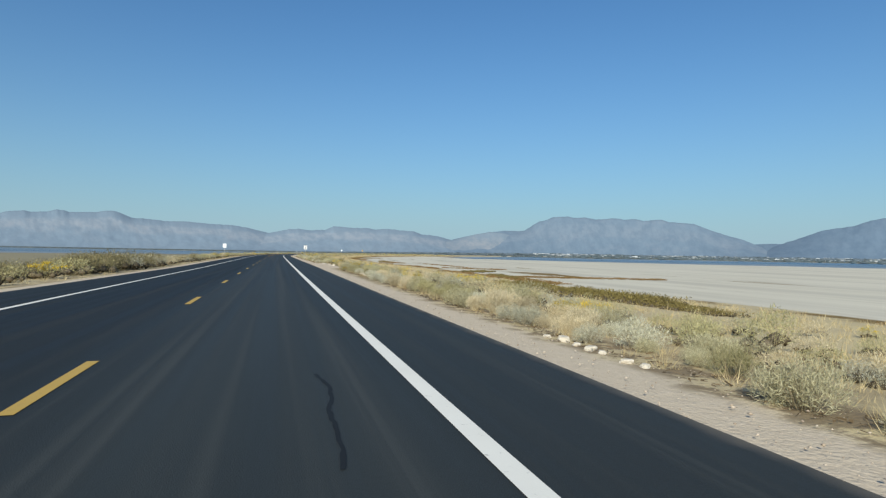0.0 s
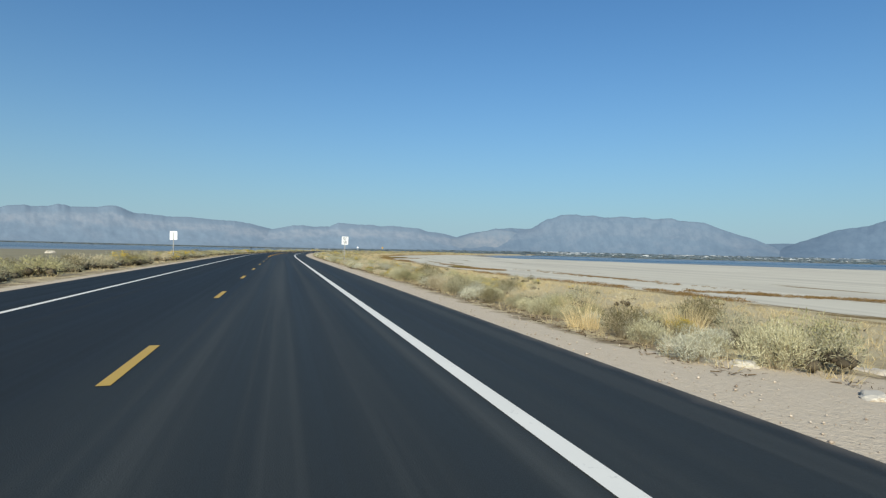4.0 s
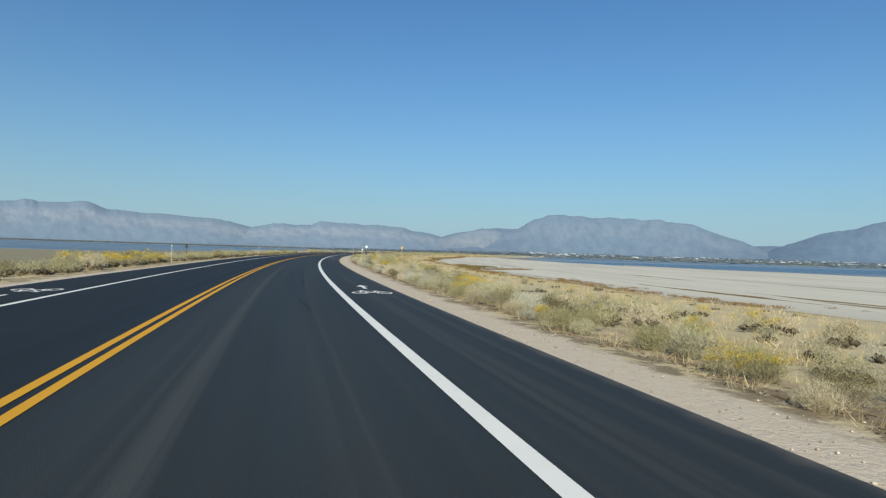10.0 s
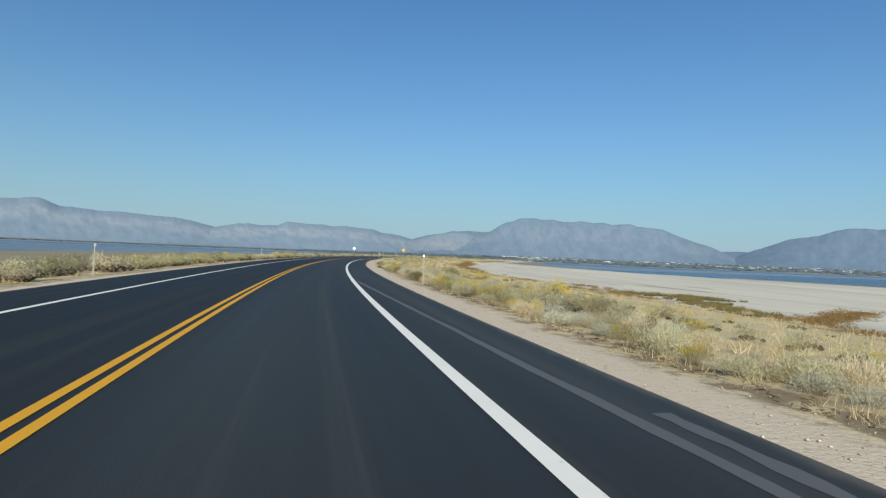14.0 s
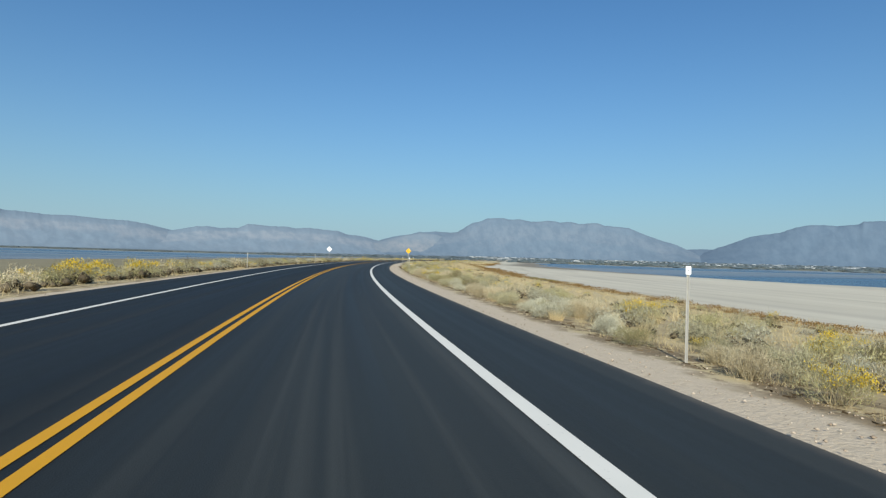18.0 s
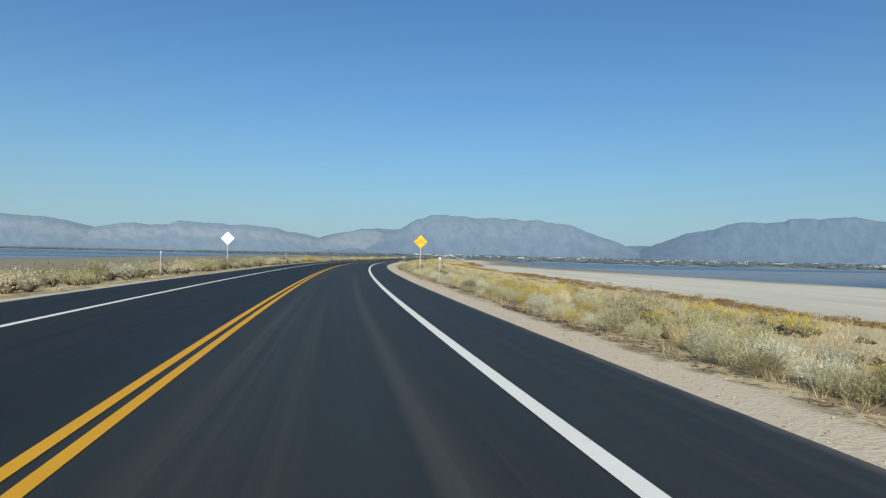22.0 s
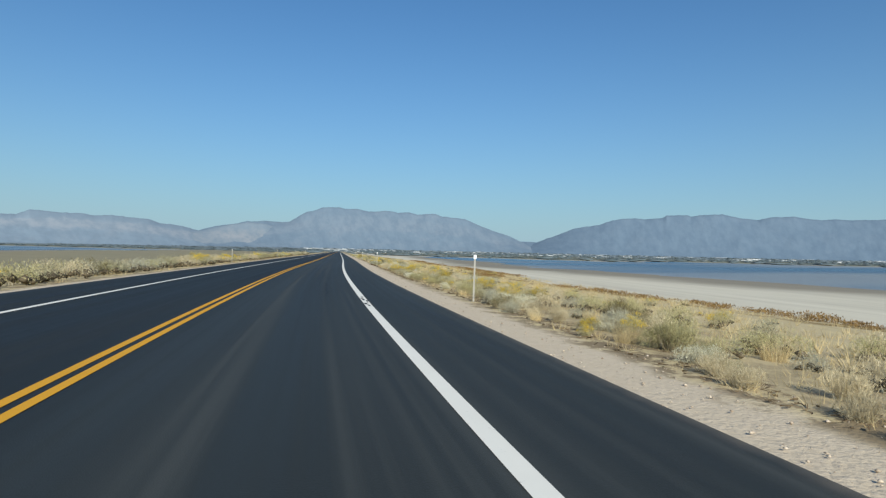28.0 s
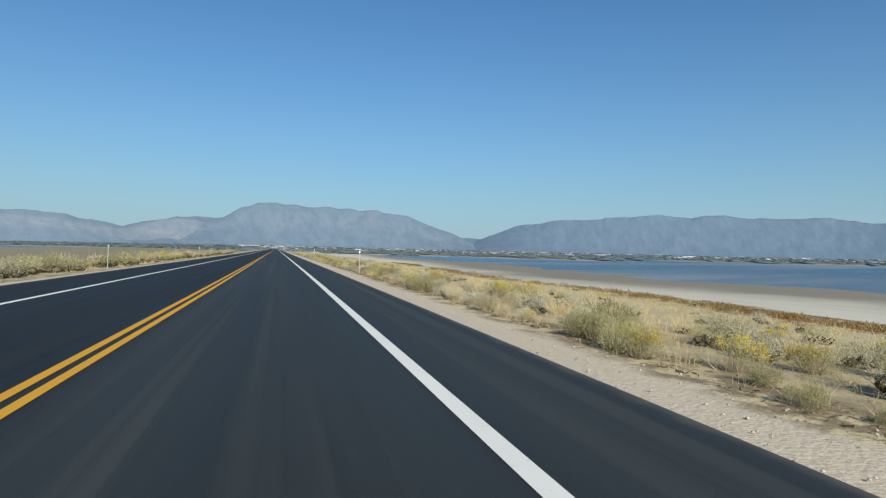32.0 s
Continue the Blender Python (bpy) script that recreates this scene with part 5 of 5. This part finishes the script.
trail("tyre_scuff", [(304, 0.2), (294, 0.7), (284.7, 1.05), (277, 1.25), (274.6, 1.25), (272.8, 1.05), (271.2, 0.6), (270.5, 0.25)], 0.16, SCUFF, "curved chalky tyre scuff on the asphalt", wobble=0.02, seed=1)
trail("tyre_scuff", [(279.5, 1.58), (277, 1.61), (274.2, 1.62), (272.0, 1.5), (270.7, 1.3), (270.0, 0.95), (269.3, 0.4), (269.0, 0.12)], 0.18, SCUFF, "curved chalky tyre scuff on the asphalt", wobble=0.02, seed=2)
for i, (s, l, n) in enumerate(((4.0, -1.0, 5), (33.5, -1.05, 5), (53.0, -1.05, 6), (210.0, -1.2, 5), (219.8, -1.18, 5), (229.5, -1.1, 5), (239.4, -1.1, 4), (333.5, -0.93, 4), (341.5, -0.9, 5), (347.5, -1.2, 4), (386.5, -1.1, 5),
                               (396.2, -0.8, 7), (406.0, -1.1, 5), (425.6, -1.17, 6), (484.5, -1.0, 6), (494.4, -1.1, 3), (504.0, -1.15, 5), (510.0, -0.95, 4), (514.0, -0.82, 6), (519.6, -0.7, 6), (568.8, -1.05, 6), (573.6, -1.1, 4), (582.6, -1.2, 6), (592.4, -0.92, 5), (611.8, -1.42, 6))):
    r = np.random.default_rng(40 + i)
    bend = 0.13 if i == 11 else 0.07
    trail("crack_seal", [(s + 0.8 * k1, l + bend * r.normal()) for k1 in range(n)], 0.044, TAR, "black tar line along a crack", wobble=0.03, seed=60 + i)

trail("tyre_scuff", [(268.0, -8.1), (266.9, -8.7), (266.1, -9.3), (265.6, -9.8)], 0.14, SCUFF, "short chalky scuff on the shoulder", wobble=0.02, seed=3)
trail("tyre_scuff", [(530.4, 0.40), (529.2, 0.62), (528.0, 0.78)], 0.20, SCUFF, "short chalky scuff on the shoulder", wobble=0.03, seed=4)
trail("tyre_scuff", [(526.2, 0.48), (525.6, 0.66), (525.0, 0.84)], 0.16, SCUFF, "short chalky scuff on the shoulder", wobble=0.03, seed=5)

# ---- dark twig mats on the gravel, some for cast shadows ----
TWIG = mat_leaf("dark_twig_and_shade", (0.06, 0.04, 0.022), (0.20, 0.145, 0.085), 0.2)


def twig_mat(s, lat, long, wide, seed):
    """A low mat of dead twigs, drawn out along the road; some stand in for cast shadows."""
    r = np.random.default_rng(seed)
    n = 420
    c = r.normal(0, 0.5, (n, 2)) * (wide, long)
    a = np.pi / 2 + r.normal(0, 0.6, n)
    d = np.stack([np.cos(a), np.sin(a), r.normal(0, 0.15, n)], 1) * r.uniform(0.02, 0.08, n)[:, None]
    side = np.stack([-np.sin(a), np.cos(a), r.normal(0, 0.6, n)], 1) * 0.007
    p0 = np.stack([c[:, 0], c[:, 1], r.uniform(0.003, 0.025, n)], 1)
    v = np.stack([p0 - d - side, p0 - d + side, p0 + d + side * 0.5, p0 + d - side * 0.5], 1).reshape(-1, 3)
    v[:, 2] = np.maximum(v[:, 2], 0.002)
    ob = new("twig_mat", join_mesh("twig_mat", v, np.arange(n * 4).reshape(-1, 4), TWIG))
    x, y, h = along(s, lat)
    ob.matrix_world = Matrix.Translation((x, y, floor_at(s, lat))) @ pose(0, 0, 0, 0, 0, -math.degrees(h))
    tagged(ob, "dark twig mat on the gravel, partly for shadow", "twigs", kind="stuff")


# dark mats from 621 m on imitate shadows of the post and bushes
for i, (s, lat, long, wide) in enumerate(((127.6, 3.6, 2.2, 0.3), (131.0, 3.9, 1.6, 0.3), (342.0, 3.4, 1.8, 0.3), (346.0, 3.6, 2.4, 0.25), (446.2, 3.8, 2.6, 0.4), (449.5, 3.6, 1.6, 0.3), (463.0, 4.0, 0.8, 0.3), (500.0, 3.5, 0.9, 0.3), (504.5, 3.75, 1.5, 0.3), (507.5, 3.8, 1.2, 0.2), (621.2, 3.9, 0.9, 0.4), (622.8, 3.75, 0.7, 0.3), (624.6, 3.55, 0.8, 0.3), (627.0, 3.6, 0.8, 0.2))):
    twig_mat(s, lat, long, wide, 500 + i)


def twig_litter(n):
    """Broken twigs and dead leaves along the foot of the shrubs."""
    r = np.random.default_rng(77)
    s, lat = r.uniform(-15, 690, n), 3.72 + np.abs(r.normal(0.35, 0.38, n))
    lat += 0.25 * wave(s * 3.0, 2.0) + np.where((s > 54) & (s < 85), 1.7, 0.0)
    a, long = r.uniform(0, 6.28, n), r.uniform(0.02, 0.085, n)
    gz = ground_z(s, lat)[0]
    ax, ay, _ = along(s, lat)
    d = np.stack([np.cos(a) * long, np.sin(a) * long, r.normal(0, 0.12, n) * long], 1)
    side = np.stack([-np.sin(a), np.cos(a), r.normal(0, 0.8, n)], 1) * r.uniform(0.004, 0.011, (n, 1))
    p0 = np.stack([ax, ay, gz + r.uniform(0.008, 0.035, n)], 1)
    v = np.stack([p0 - d - side, p0 - d + side, p0 + d + side * 0.5, p0 + d - side * 0.5], 1).reshape(-1, 3)
    ob = new("twig_litter", join_mesh("twig_litter", v, np.arange(n * 4).reshape(-1, 4), TWIG))
    tagged(ob, "dead twigs and leaves under the roadside shrubs", "twigs", kind="stuff")


twig_litter(22000)

# ---- tar on the edge line, and pale flecks on the asphalt ----
r = np.random.default_rng(91)
for i in range(9):
    flat_part("tar_spot", [oval(565.0 + 0.36 * i + 0.12 * r.normal(), 0.045 * r.normal() - 0.02, 0.10 + 0.10 * r.random(), 0.022 + 0.03 * r.random(), 9)], 0.008, TAR, "black tar spot on the white line")
for i in range(26):
    flat_part("pale_fleck", [oval(r.uniform(572, 592), r.uniform(-6.2, 1.8), 0.02 + 0.03 * r.random(), 0.05 + 0.12 * r.random(), 7)], 0.005, SCUFF, "pale fleck on the asphalt")
CHALK = mat_paint("scraped_white_chalk", (0.26, 0.26, 0.255), 1.0)
for s, l, a, b_ in ((402.2, -2.38, 0.13, 0.02), (403.5, -2.43, 0.07, 0.014), (405.2, -2.52, 0.5, 0.006), (407.3, -2.56, 0.06, 0.016), (408.3, -2.60, 0.07, 0.02), (410.2, -2.58, 0.05, 0.10), (412.9, -2.58, 0.04, 0.05), (413.7, -2.23, 0.07, 0.018), (417.5, -2.19, 0.07, 0.03), (418.7, -2.18, 0.10, 0.025), (408.4, -0.95, 0.05, 0.015)):
    flat_part("chalk_scrape", [oval(s, l, a * r.uniform(0.8, 1.2), b_ * r.uniform(0.8, 1.2), 7)], 0.005, CHALK, "white scrape mark on the asphalt")
